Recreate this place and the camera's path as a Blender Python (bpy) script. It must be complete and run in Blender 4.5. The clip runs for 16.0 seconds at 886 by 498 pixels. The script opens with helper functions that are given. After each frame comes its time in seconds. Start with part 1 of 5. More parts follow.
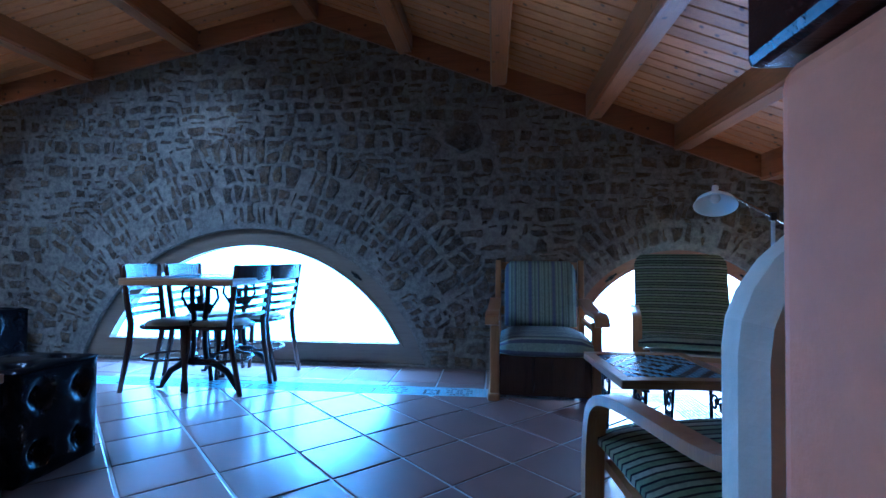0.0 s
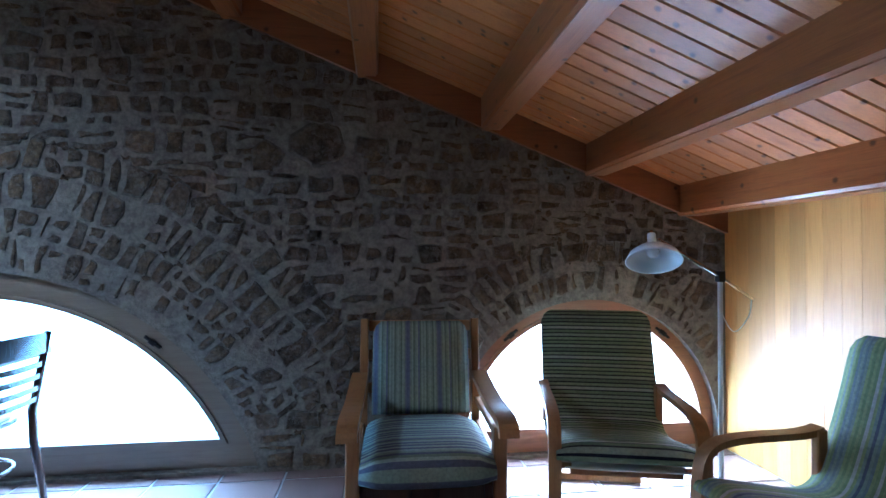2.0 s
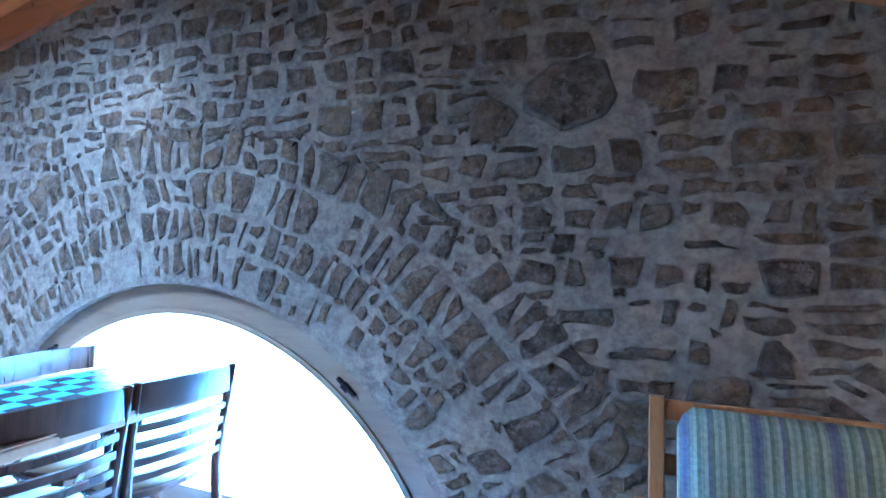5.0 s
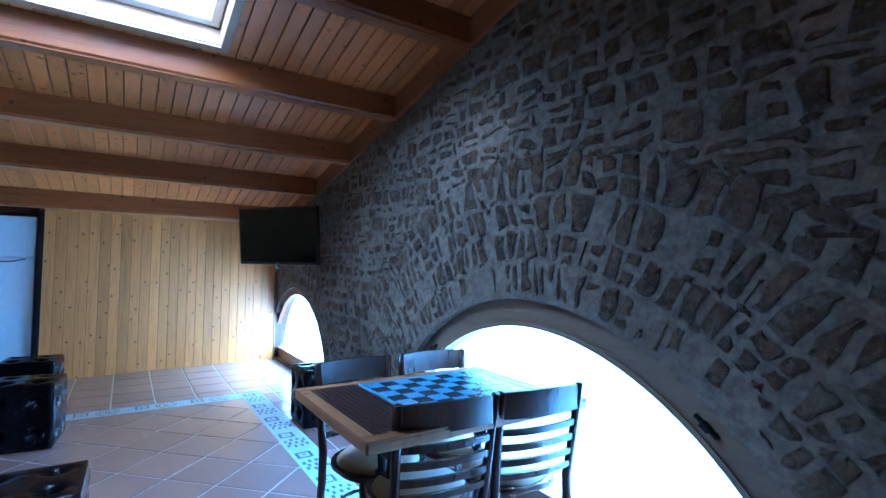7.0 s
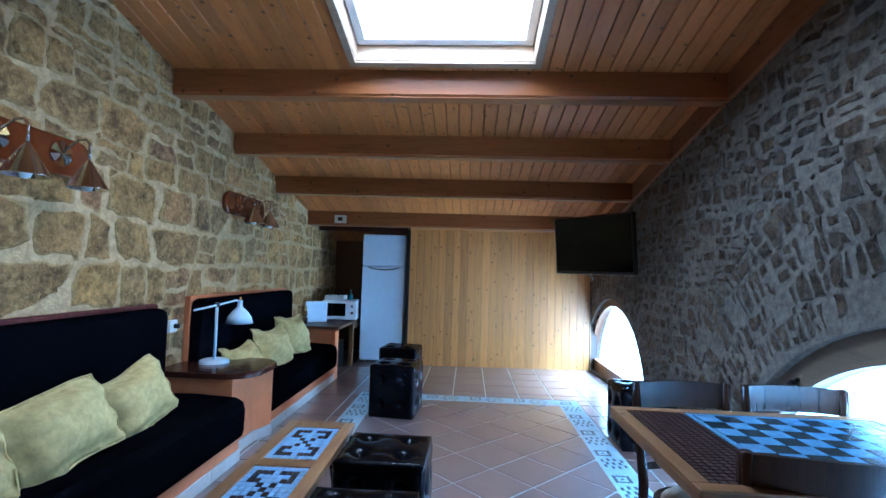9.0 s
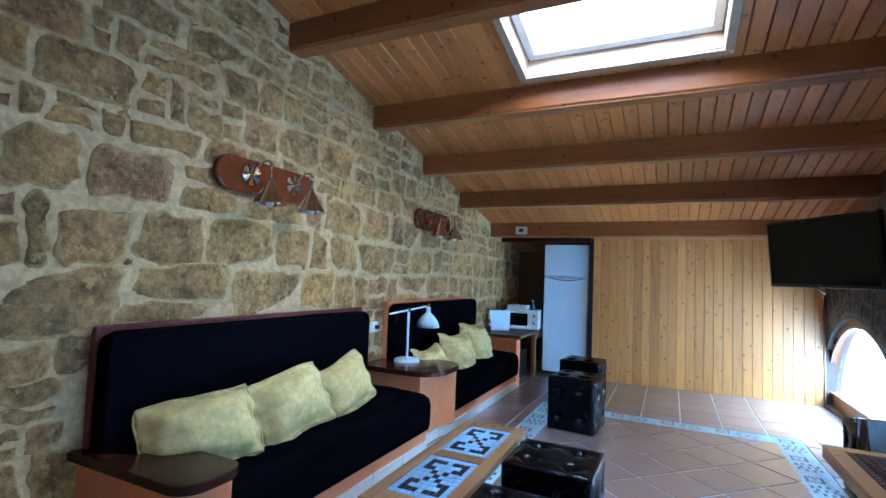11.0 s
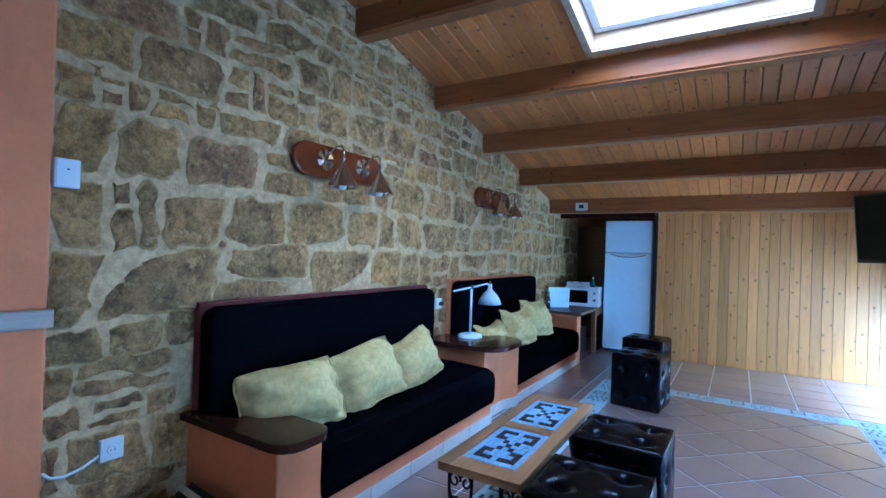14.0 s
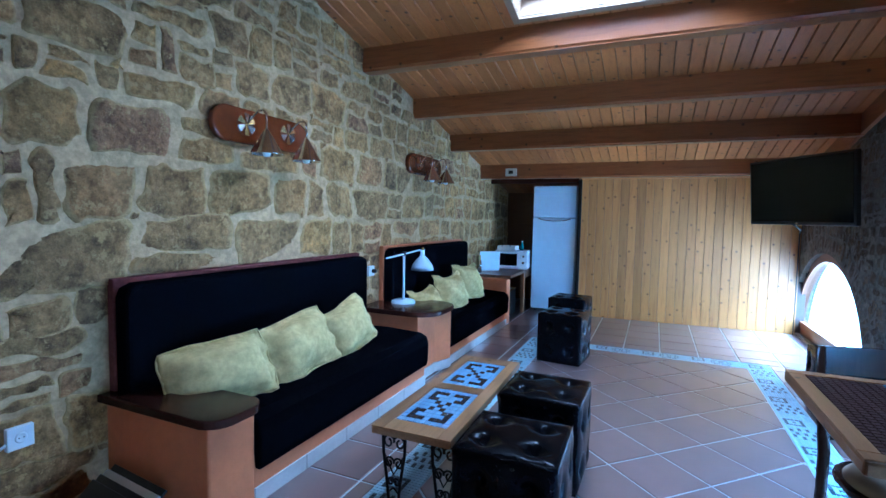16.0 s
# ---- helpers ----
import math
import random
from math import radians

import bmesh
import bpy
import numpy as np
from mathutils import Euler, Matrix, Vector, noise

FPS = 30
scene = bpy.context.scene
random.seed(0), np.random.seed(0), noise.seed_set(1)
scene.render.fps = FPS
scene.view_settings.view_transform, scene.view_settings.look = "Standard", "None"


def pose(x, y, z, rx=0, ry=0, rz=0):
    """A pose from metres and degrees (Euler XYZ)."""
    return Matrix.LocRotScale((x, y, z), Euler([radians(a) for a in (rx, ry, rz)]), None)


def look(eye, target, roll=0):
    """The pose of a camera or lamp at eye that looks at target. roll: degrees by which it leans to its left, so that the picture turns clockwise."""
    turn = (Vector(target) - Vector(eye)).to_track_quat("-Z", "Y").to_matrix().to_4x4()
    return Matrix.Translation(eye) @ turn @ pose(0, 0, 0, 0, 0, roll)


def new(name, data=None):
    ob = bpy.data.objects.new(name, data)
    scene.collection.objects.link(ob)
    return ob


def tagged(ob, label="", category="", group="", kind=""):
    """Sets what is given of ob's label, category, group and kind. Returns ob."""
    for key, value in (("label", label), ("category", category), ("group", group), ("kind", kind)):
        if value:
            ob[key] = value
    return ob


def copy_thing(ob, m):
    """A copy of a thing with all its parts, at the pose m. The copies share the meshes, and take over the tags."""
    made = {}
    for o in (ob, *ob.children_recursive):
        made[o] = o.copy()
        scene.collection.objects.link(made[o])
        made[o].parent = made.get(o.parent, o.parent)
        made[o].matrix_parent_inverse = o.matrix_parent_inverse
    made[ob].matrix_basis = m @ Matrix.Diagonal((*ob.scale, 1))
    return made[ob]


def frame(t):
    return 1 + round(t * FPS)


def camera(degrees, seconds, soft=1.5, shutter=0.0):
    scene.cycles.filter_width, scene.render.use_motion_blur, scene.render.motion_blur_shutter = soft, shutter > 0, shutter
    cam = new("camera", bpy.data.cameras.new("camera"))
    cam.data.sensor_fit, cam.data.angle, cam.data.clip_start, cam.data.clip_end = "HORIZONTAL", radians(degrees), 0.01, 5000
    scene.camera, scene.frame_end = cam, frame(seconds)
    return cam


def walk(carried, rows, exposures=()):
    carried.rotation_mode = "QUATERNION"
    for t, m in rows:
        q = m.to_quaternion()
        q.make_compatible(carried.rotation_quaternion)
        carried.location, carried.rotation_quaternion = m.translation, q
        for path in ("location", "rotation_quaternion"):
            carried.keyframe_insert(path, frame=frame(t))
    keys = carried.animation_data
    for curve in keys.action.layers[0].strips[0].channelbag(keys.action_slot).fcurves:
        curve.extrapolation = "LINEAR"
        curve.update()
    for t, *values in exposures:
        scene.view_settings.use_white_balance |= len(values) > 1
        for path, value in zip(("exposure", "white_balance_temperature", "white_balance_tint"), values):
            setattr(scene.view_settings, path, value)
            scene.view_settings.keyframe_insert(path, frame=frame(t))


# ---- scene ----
cam = camera(85.4, 16.0)
PATH = [
    (0, (1.715, 3.118, 0.894), (1.505, 5.107, 0.934), 0.3),
    (0.5, (1.688, 3.365, 0.957), (1.296, 5.325, 1.0), 0.3),
    (1, (1.66, 3.619, 1.117), (1.329, 5.591, 1.153), 0.3),
    (1.5, (1.706, 3.907, 1.173), (1.655, 5.906, 1.203), 0.3),
    (2, (1.827, 4.149, 1.226), (2.092, 6.131, 1.264), 0.3),
    (2.5, (1.924, 4.385, 1.206), (2.649, 6.249, 1.248), 0.6),
    (3, (1.949, 4.709, 1.216), (2.814, 6.512, 1.261), 0.7),
    (3.5, (1.894, 5.029, 1.23), (2.396, 6.964, 1.279), 0.7),
    (4, (1.782, 5.241, 1.238), (1.806, 7.239, 1.311), 1.0),
    (6.3, (1.548, 5.285, 1.315), (0.197, 6.758, 1.379), 1.0),
    (6.5, (1.536, 5.278, 1.318), (0.087, 6.656, 1.384), 1.0),
    (7, (1.516, 5.265, 1.315), (-0.153, 6.366, 1.386), 1.0),
    (7.5, (1.5, 5.268, 1.31), (-0.324, 6.09, 1.384), 1.0),
    (8, (1.505, 5.258, 1.3), (-0.432, 5.739, 1.383), 1.1),
    (8.5, (1.446, 5.294, 1.28), (-0.545, 5.448, 1.373), 1.4),
    (9, (1.373, 5.321, 1.281), (-0.622, 5.213, 1.375), 1.8),
    (9.5, (1.347, 5.366, 1.281), (-0.642, 5.174, 1.379), 1.9),
    (10, (1.369, 5.434, 1.283), (-0.571, 4.958, 1.384), 1.9),
    (10.2, (1.376, 5.456, 1.275), (-0.537, 4.88, 1.379), 2.1),
    (12.3, (1.512, 5.421, 1.279), (-0.146, 4.309, 1.394), 2.2),
    (12.5, (1.524, 5.428, 1.283), (-0.119, 4.293, 1.393), 2.3),
    (13, (1.533, 5.422, 1.286), (-0.107, 4.282, 1.381), 2.2),
    (13.5, (1.533, 5.407, 1.285), (-0.131, 4.298, 1.344), 2.1),
    (14, (1.52, 5.404, 1.286), (-0.183, 4.356, 1.293), 1.9),
    (14.5, (1.522, 5.417, 1.29), (-0.217, 4.431, 1.251), 1.7),
    (15, (1.528, 5.419, 1.305), (-0.25, 4.508, 1.211), 1.6),
    (15.5, (1.534, 5.417, 1.321), (-0.27, 4.562, 1.194), 1.5),
    (16, (1.532, 5.432, 1.308), (-0.296, 4.63, 1.174), 1.2),
]
EXPOSURES = [(0, 0.0, 3850, 10), (1.0, -0.05, 3950, 10), (2.0, 0.45, 4600, 10), (2.5, 0.7, 4700, 10), (3.0, 0.9, 4600, 10), (3.5, 1.35, 4050, 10), (4.0, 2.3, 4000, 10), (4.2, 2.4, 4050, 10), (6.3, 0.8, 4150, 10), (7.0, 0.15, 4200, 10), (8.0, -0.15, 4350, 10), (8.5, -0.15, 4450, 10), (9.0, 0.0, 4700, 10), (10.0, 0.25, 4900, 10), (12.5, 0.25, 4650, 10), (14, 0.15, 4300, 10), (16, 0.15, 4250, 10)]
walk(cam, [(t, look(eye, target, roll)) for t, eye, target, roll in PATH], EXPOSURES)

# ---- world and lights ----
world = bpy.data.worlds.new("sky_world")
scene.world = world
world.use_nodes = True
wn = world.node_tree
sky = wn.nodes.new("ShaderNodeTexSky")
sky.sky_type, sky.sun_disc = "NISHITA", False
sky.sun_elevation, sky.sun_rotation = radians(22), radians(200)
wn.links.new(sky.outputs[0], wn.nodes["Background"].inputs[0])
wn.nodes["Background"].inputs[1].default_value = 0.12


def area_lamp(name, eye, target, sx, sy, watts, colour):
    lamp = bpy.data.lights.new(name, "AREA")
    lamp.shape, lamp.size, lamp.size_y, lamp.energy, lamp.color = "RECTANGLE", sx, sy, watts, colour
    ob = new(name, lamp)
    ob.matrix_world = look(eye, target)
    return ob


sun = bpy.data.lights.new("sun", "SUN")
sun.energy, sun.angle, sun.color = 1.0, radians(10), (1, 0.96, 0.9)
sun_ob = new("sun", sun)
sun_ob.matrix_world = look((-6, -16, 7), (0, 0, 0))
# the bright haze outside each window, and the sky above it that shines down on the floor
area_lamp("window_light", (-0.5, 7.75, 0.4), (-0.5, 6.75, 0.25), 5.6, 2.2, 680, (0.36, 0.67, 1))
area_lamp("window_light", (3.3, 7.75, 0.35), (3.3, 6.75, 0.2), 3.2, 2.0, 400, (0.78, 0.9, 1))
area_lamp("window_light", (-5.9, 7.75, 0.35), (-5.9, 6.75, 0.2), 5.6, 2.0, 640, (0.5, 0.76, 1))
area_lamp("sky_light", (-0.37, 8.5, 2.3), (-0.37, 6.4, 0.1), 4.2, 1.4, 1000, (0.44, 0.72, 1))
area_lamp("sky_light", (3.2, 8.5, 2.3), (3.2, 6.4, 0.1), 2.2, 1.4, 380, (0.78, 0.9, 1))
area_lamp("sky_light", (-4.5, 8.5, 2.3), (-4.5, 6.4, 0.1), 2.6, 1.4, 760, (0.5, 0.76, 1))
area_lamp("skylight_light", (-1.361, 5.125, 2.925), (-1.325, 5.125, 2.76), 1.05, 0.68, 52, (0.78, 0.9, 1))

# ---- materials ----
def nodes_of(name):
    m = bpy.data.materials.new(name)
    m.use_nodes = True
    nt = m.node_tree
    return m, nt, nt.nodes["Principled BSDF"]


def link(nt, a, b):
    nt.links.new(a, b)


def ramp_node(nt, fac, stops):
    r = nt.nodes.new("ShaderNodeValToRGB")
    while len(r.color_ramp.elements) < len(stops):
        r.color_ramp.elements.new(0.5)
    for e, (p, c) in zip(r.color_ramp.elements, stops):
        e.position, e.color = p, (*c, 1)
    link(nt, fac, r.inputs[0])
    return r.outputs[0]


def noise_node(nt, scale, detail=4, vec=None, rough=0.6):
    n = nt.nodes.new("ShaderNodeTexNoise")
    n.inputs["Scale"].default_value, n.inputs["Detail"].default_value = scale, detail
    n.inputs["Roughness"].default_value = rough
    if vec is None:
        vec = nt.nodes.new("ShaderNodeTexCoord").outputs["Object"]
    link(nt, vec, n.inputs["Vector"])
    return n.outputs["Fac"]


def stretch(nt, sx, sy, sz, source="Object", shift=None):
    c = nt.nodes.new("ShaderNodeTexCoord")
    mp = nt.nodes.new("ShaderNodeMapping")
    mp.inputs["Scale"].default_value = (sx, sy, sz)
    link(nt, c.outputs[source], mp.inputs[0])
    if shift is not None:
        comb = nt.nodes.new("ShaderNodeCombineXYZ")
        mul = nt.nodes.new("ShaderNodeMath")
        mul.operation = "MULTIPLY"
        mul.inputs[1].default_value = 40
        link(nt, shift, mul.inputs[0])
        link(nt, mul.outputs[0], comb.inputs[0])
        link(nt, mul.outputs[0], comb.inputs[1])
        link(nt, mul.outputs[0], comb.inputs[2])
        link(nt, comb.outputs[0], mp.inputs["Location"])
    return mp.outputs[0]


def bump(nt, p, height, strength=0.3, dist=0.005):
    b = nt.nodes.new("ShaderNodeBump")
    b.inputs["Strength"].default_value, b.inputs["Distance"].default_value = strength, dist
    link(nt, height, b.inputs["Height"])
    link(nt, b.outputs[0], p.inputs["Normal"])


def mixc(nt, fac, a, b, mode="MIX"):
    m = nt.nodes.new("ShaderNodeMix")
    m.data_type, m.blend_type = "RGBA", mode
    for s, v in ((m.inputs["Factor"], fac), (m.inputs[6], a), (m.inputs[7], b)):
        if isinstance(v, (int, float)):
            s.default_value = v
        elif isinstance(v, tuple):
            s.default_value = (*v, 1)
        else:
            link(nt, v, s)
    return m.outputs[2]


def rand_of(nt, island=False):
    if island:
        return nt.nodes.new("ShaderNodeNewGeometry").outputs["Random Per Island"]
    return nt.nodes.new("ShaderNodeObjectInfo").outputs["Random"]


def simple(name, col, rough=0.5, metal=0.0, var=0.12, scale=14, bmp=0.0, bscale=120, spec=0.5, coat=0.0):
    m, nt, p = nodes_of(name)
    dark = tuple(c * (1 - var) for c in col)
    lite = tuple(min(1, c * (1 + var)) for c in col)
    link(nt, ramp_node(nt, noise_node(nt, scale, 5), [(0.3, dark), (0.7, lite)]), p.inputs["Base Color"])
    p.inputs["Roughness"].default_value, p.inputs["Metallic"].default_value = rough, metal
    p.inputs["Specular IOR Level"].default_value = spec
    p.inputs["Coat Weight"].default_value = coat
    if bmp:
        bump(nt, p, noise_node(nt, bscale, 4), bmp, 0.004)
    return m


def wood(name, light, dark, axis="x", rough=0.45, rings=9.0, knots=0.68, bmp=0.12, per_object=True):
    m, nt, p = nodes_of(name)
    sc = {"x": (0.6, 7, 7), "y": (7, 0.6, 7), "z": (7, 7, 0.6)}[axis]
    r = rand_of(nt) if per_object else rand_of(nt, True)
    v = stretch(nt, *sc, shift=r)
    g1 = noise_node(nt, rings * 0.45, 6, v, 0.65)
    v2 = stretch(nt, *(s * (4 if s > 1 else 1) for s in sc), shift=r)
    g2 = noise_node(nt, rings, 3, v2)
    c = ramp_node(nt, g1, [(0.3, dark), (0.52, light), (0.75, tuple(0.6 * a + 0.4 * b for a, b in zip(light, dark)))])
    c = mixc(nt, 0.35, c, ramp_node(nt, g2, [(0.35, dark), (0.6, light)]))
    if knots:
        co = nt.nodes.new("ShaderNodeTexCoord")
        sp = nt.nodes.new("ShaderNodeSeparateXYZ")
        link(nt, co.outputs["Object"], sp.inputs[0])
        i = "xyz".index(axis)
        su = nt.nodes.new("ShaderNodeMath")
        link(nt, sp.outputs[(i + 1) % 3], su.inputs[0])
        link(nt, sp.outputs[(i + 2) % 3], su.inputs[1])
        sh = nt.nodes.new("ShaderNodeMath")
        sh.operation, sh.inputs[1].default_value = "MULTIPLY_ADD", 17.3
        link(nt, r, sh.inputs[0])
        link(nt, sp.outputs[i], sh.inputs[2])
        cb_ = nt.nodes.new("ShaderNodeCombineXYZ")
        link(nt, su.outputs[0], cb_.inputs[0])
        link(nt, sh.outputs[0], cb_.inputs[1])
        vo = nt.nodes.new("ShaderNodeTexVoronoi")
        vo.voronoi_dimensions = "2D"
        vo.inputs["Scale"].default_value = 7.5
        link(nt, cb_.outputs[0], vo.inputs["Vector"])
        k = ramp_node(nt, vo.outputs["Distance"], [(0.05, (0.9, 0.9, 0.9)), (0.13, (0, 0, 0))])
        keep = ramp_node(nt, vo.outputs["Color"], [(knots, (0, 0, 0)), (knots + 0.04, (1, 1, 1))])
        c = mixc(nt, mixc(nt, 1.0, k, keep, "MULTIPLY"), c, tuple(0.3 * a for a in dark))
    # board to board variation
    tone = ramp_node(nt, r, [(0.0, (0.74, 0.71, 0.66)), (1.0, (1.14, 1.12, 1.07))])
    c = mixc(nt, 1.0, c, tone, "MULTIPLY")
    link(nt, c, p.inputs["Base Color"])
    p.inputs["Roughness"].default_value = rough
    bump(nt, p, g2, bmp, 0.003)
    return m


M_PINE = wood("pine_boards", (0.53, 0.228, 0.052), (0.33, 0.12, 0.026), "z", 0.42, per_object=True, knots=0.58)
# east pine, its colour paled and knots thinned to hold the window glare
M_PINE_GLARE = wood("glare_pine_boards", (0.6, 0.3, 0.072), (0.46, 0.2, 0.04), "z", 0.42, knots=0.86)
M_PINE_CEIL = wood("pine_ceiling", (0.5, 0.178, 0.038), (0.31, 0.094, 0.019), "x", 0.42, per_object=False, knots=0.48)
M_BEAM = wood("beam_wood", (0.31, 0.104, 0.027), (0.17, 0.05, 0.013), "y", 0.28, knots=0.7)
M_STRIP = wood("strip_wood", (0.34, 0.12, 0.036), (0.19, 0.06, 0.018), "x", 0.45)
M_FRAMEWOOD = wood("frame_wood", (0.24, 0.11, 0.055), (0.14, 0.062, 0.032), "x", 0.4, knots=0)
# brown frame wood with the bright window's glare mixed in as grey
M_FRAMEGLARE = wood("glare_frame_wood", (0.21, 0.17, 0.125), (0.13, 0.1, 0.072), "x", 0.4, knots=0)
M_DARKWOOD = wood("dark_polished_wood", (0.05, 0.016, 0.01), (0.02, 0.007, 0.005), "x", 0.16, knots=0)
M_DARKWOOD.node_tree.nodes["Principled BSDF"].inputs["Specular IOR Level"].default_value = 0.25
M_CHAIRWOOD = wood("oak_chair_wood", (0.33, 0.17, 0.06), (0.2, 0.09, 0.03), "z", 0.35, knots=0)
M_TABLEWOOD = wood("table_wood", (0.27, 0.14, 0.055), (0.16, 0.075, 0.028), "x", 0.35, knots=0.7)
M_DARKCHAIR = wood("dark_chair_wood", (0.05, 0.022, 0.013), (0.025, 0.011, 0.007), "z", 0.25, knots=0)


def mortar(name, a, b, c):
    m, nt, p = nodes_of(name)
    n1, n2 = noise_node(nt, 2.3, 6), noise_node(nt, 30, 5)
    col = mixc(nt, 0.45, ramp_node(nt, n1, [(0.3, a), (0.55, b), (0.75, c)]), ramp_node(nt, n2, [(0.36, tuple(0.6 * q for q in a)), (0.64, tuple(1.15 * q for q in c))]))
    link(nt, col, p.inputs["Base Color"])
    p.inputs["Roughness"].default_value = 0.95
    p.inputs["Specular IOR Level"].default_value = 0.2
    bump(nt, p, noise_node(nt, 55, 8), 0.5, 0.01)
    return m


def stone(name, cols, smear, amount, island=False):
    """Rough stone with mortar wiped over part of its face."""
    m, nt, p = nodes_of(name)
    r = rand_of(nt, island)
    base = ramp_node(nt, r, [(i / (len(cols) - 1), c) for i, c in enumerate(cols)])
    v = stretch(nt, 1, 1, 1, shift=r)
    n1, n2 = noise_node(nt, 8, 7, v, 0.62), noise_node(nt, 32, 6, v, 0.65)
    base = mixc(nt, 1.0, base, ramp_node(nt, n1, [(0.32, (0.5, 0.47, 0.44)), (0.48, (0.98, 0.93, 0.86)), (0.66, (1.4, 1.34, 1.24))]), "MULTIPLY")
    base = mixc(nt, 1.0, base, ramp_node(nt, n2, [(0.36, (0.74, 0.73, 0.72)), (0.5, (1.0, 1.0, 1.0)), (0.64, (1.22, 1.2, 1.15))]), "MULTIPLY")
    # crumbling crust: fine pits and grains
    base = mixc(nt, 1.0, base, ramp_node(nt, noise_node(nt, 150, 3, v, 0.6), [(0.36, (0.88, 0.87, 0.86)), (0.5, (1, 1, 1)), (0.64, (1.1, 1.09, 1.07))]), "MULTIPLY")
    # pale lichen and lime specks
    spots = ramp_node(nt, noise_node(nt, 17, 8, v, 0.75), [(0.54, (0, 0, 0)), (0.6, (0.8, 0.8, 0.8))])
    base = mixc(nt, spots, base, tuple(1.05 * q for q in smear))
    # damp stains that run over several stones
    pos = nt.nodes.new("ShaderNodeNewGeometry").outputs["Position"]
    base = mixc(nt, 1.0, base, ramp_node(nt, noise_node(nt, 1.6, 4, pos), [(0.32, (0.72, 0.74, 0.8)), (0.68, (1.22, 1.15, 1.0))]), "MULTIPLY")
    # mortar wiped over the rims
    at = nt.nodes.new("ShaderNodeAttribute")
    at.attribute_name = "rim"
    ad = nt.nodes.new("ShaderNodeMath")
    ad.operation, ad.inputs[1].default_value = "MULTIPLY_ADD", 0.42
    link(nt, at.outputs["Fac"], ad.inputs[0])
    link(nt, noise_node(nt, 14, 8, v, 0.72), ad.inputs[2])
    k = ramp_node(nt, ad.outputs[0], [(0.78 - amount * 0.4, (0, 0, 0)), (0.92 - amount * 0.2, (1, 1, 1))])
    wiped = ramp_node(nt, noise_node(nt, 30, 5, pos), [(0.36, tuple(0.8 * q for q in smear)), (0.64, tuple(1.2 * q for q in smear))])
    base = mixc(nt, k, base, wiped)
    link(nt, base, p.inputs["Base Color"])
    p.inputs["Roughness"].default_value = 0.9
    p.inputs["Specular IOR Level"].default_value = 0.25
    bump(nt, p, noise_node(nt, 20, 9, v, 0.75), 1.0, 0.032)
    return m


# north mortar and stone colours lowered to hold the backlit gable's shade
M_MORTAR_N = mortar("shaded_grey_mortar", (0.11, 0.097, 0.08), (0.165, 0.148, 0.123), (0.23, 0.21, 0.175))
M_MORTAR_S = mortar("lime_mortar_cream", (0.43, 0.278, 0.126), (0.52, 0.338, 0.158), (0.6, 0.397, 0.195))
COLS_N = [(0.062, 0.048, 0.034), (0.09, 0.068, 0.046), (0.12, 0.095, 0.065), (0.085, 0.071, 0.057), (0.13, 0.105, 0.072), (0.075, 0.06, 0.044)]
COLS_S = [(0.33, 0.198, 0.072), (0.39, 0.23, 0.08), (0.26, 0.161, 0.07), (0.35, 0.208, 0.079), (0.3, 0.188, 0.081), (0.38, 0.224, 0.081), (0.3, 0.161, 0.076), (0.43, 0.262, 0.099)]
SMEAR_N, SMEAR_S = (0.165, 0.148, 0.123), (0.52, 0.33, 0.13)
M_STONE_N, M_STONE_N2 = stone("shaded_stone", COLS_N, SMEAR_N, 0.76), stone("shaded_stone_joined", COLS_N, SMEAR_N, 0.76, True)
M_STONE_S, M_STONE_S2 = stone("sandstone", COLS_S, SMEAR_S, 0.42), stone("sandstone_joined", COLS_S, SMEAR_S, 0.42, True)


def plaster(name, col, scale=3.0):
    m, nt, p = nodes_of(name)
    n1, n2 = noise_node(nt, scale, 6), noise_node(nt, 25, 5)
    d, l = tuple(c * 0.82 for c in col), tuple(min(1, c * 1.12) for c in col)
    c = mixc(nt, 0.3, ramp_node(nt, n1, [(0.3, d), (0.7, l)]), ramp_node(nt, n2, [(0.3, d), (0.7, l)]))
    link(nt, c, p.inputs["Base Color"])
    p.inputs["Roughness"].default_value = 0.75
    bump(nt, p, noise_node(nt, 40, 6), 0.25, 0.006)
    return m


M_PINK = plaster("salmon_plaster", (0.62, 0.2, 0.066))
M_CREAM = plaster("cream_plaster", (0.62, 0.55, 0.42))
M_WHITE_PLASTER = plaster("white_plaster", (0.5, 0.45, 0.4))
M_MARBLE = wood("marble_ledge", (0.5, 0.4, 0.3), (0.27, 0.19, 0.13), "x", 0.35, knots=0)
# dark rim of the long sofa, its shade behind the pad put into the colour
M_RIM_SHADE = simple("shaded_maroon_rim", (0.13, 0.04, 0.034), 0.9, var=0.25, scale=30, bmp=0.3, spec=0.1)


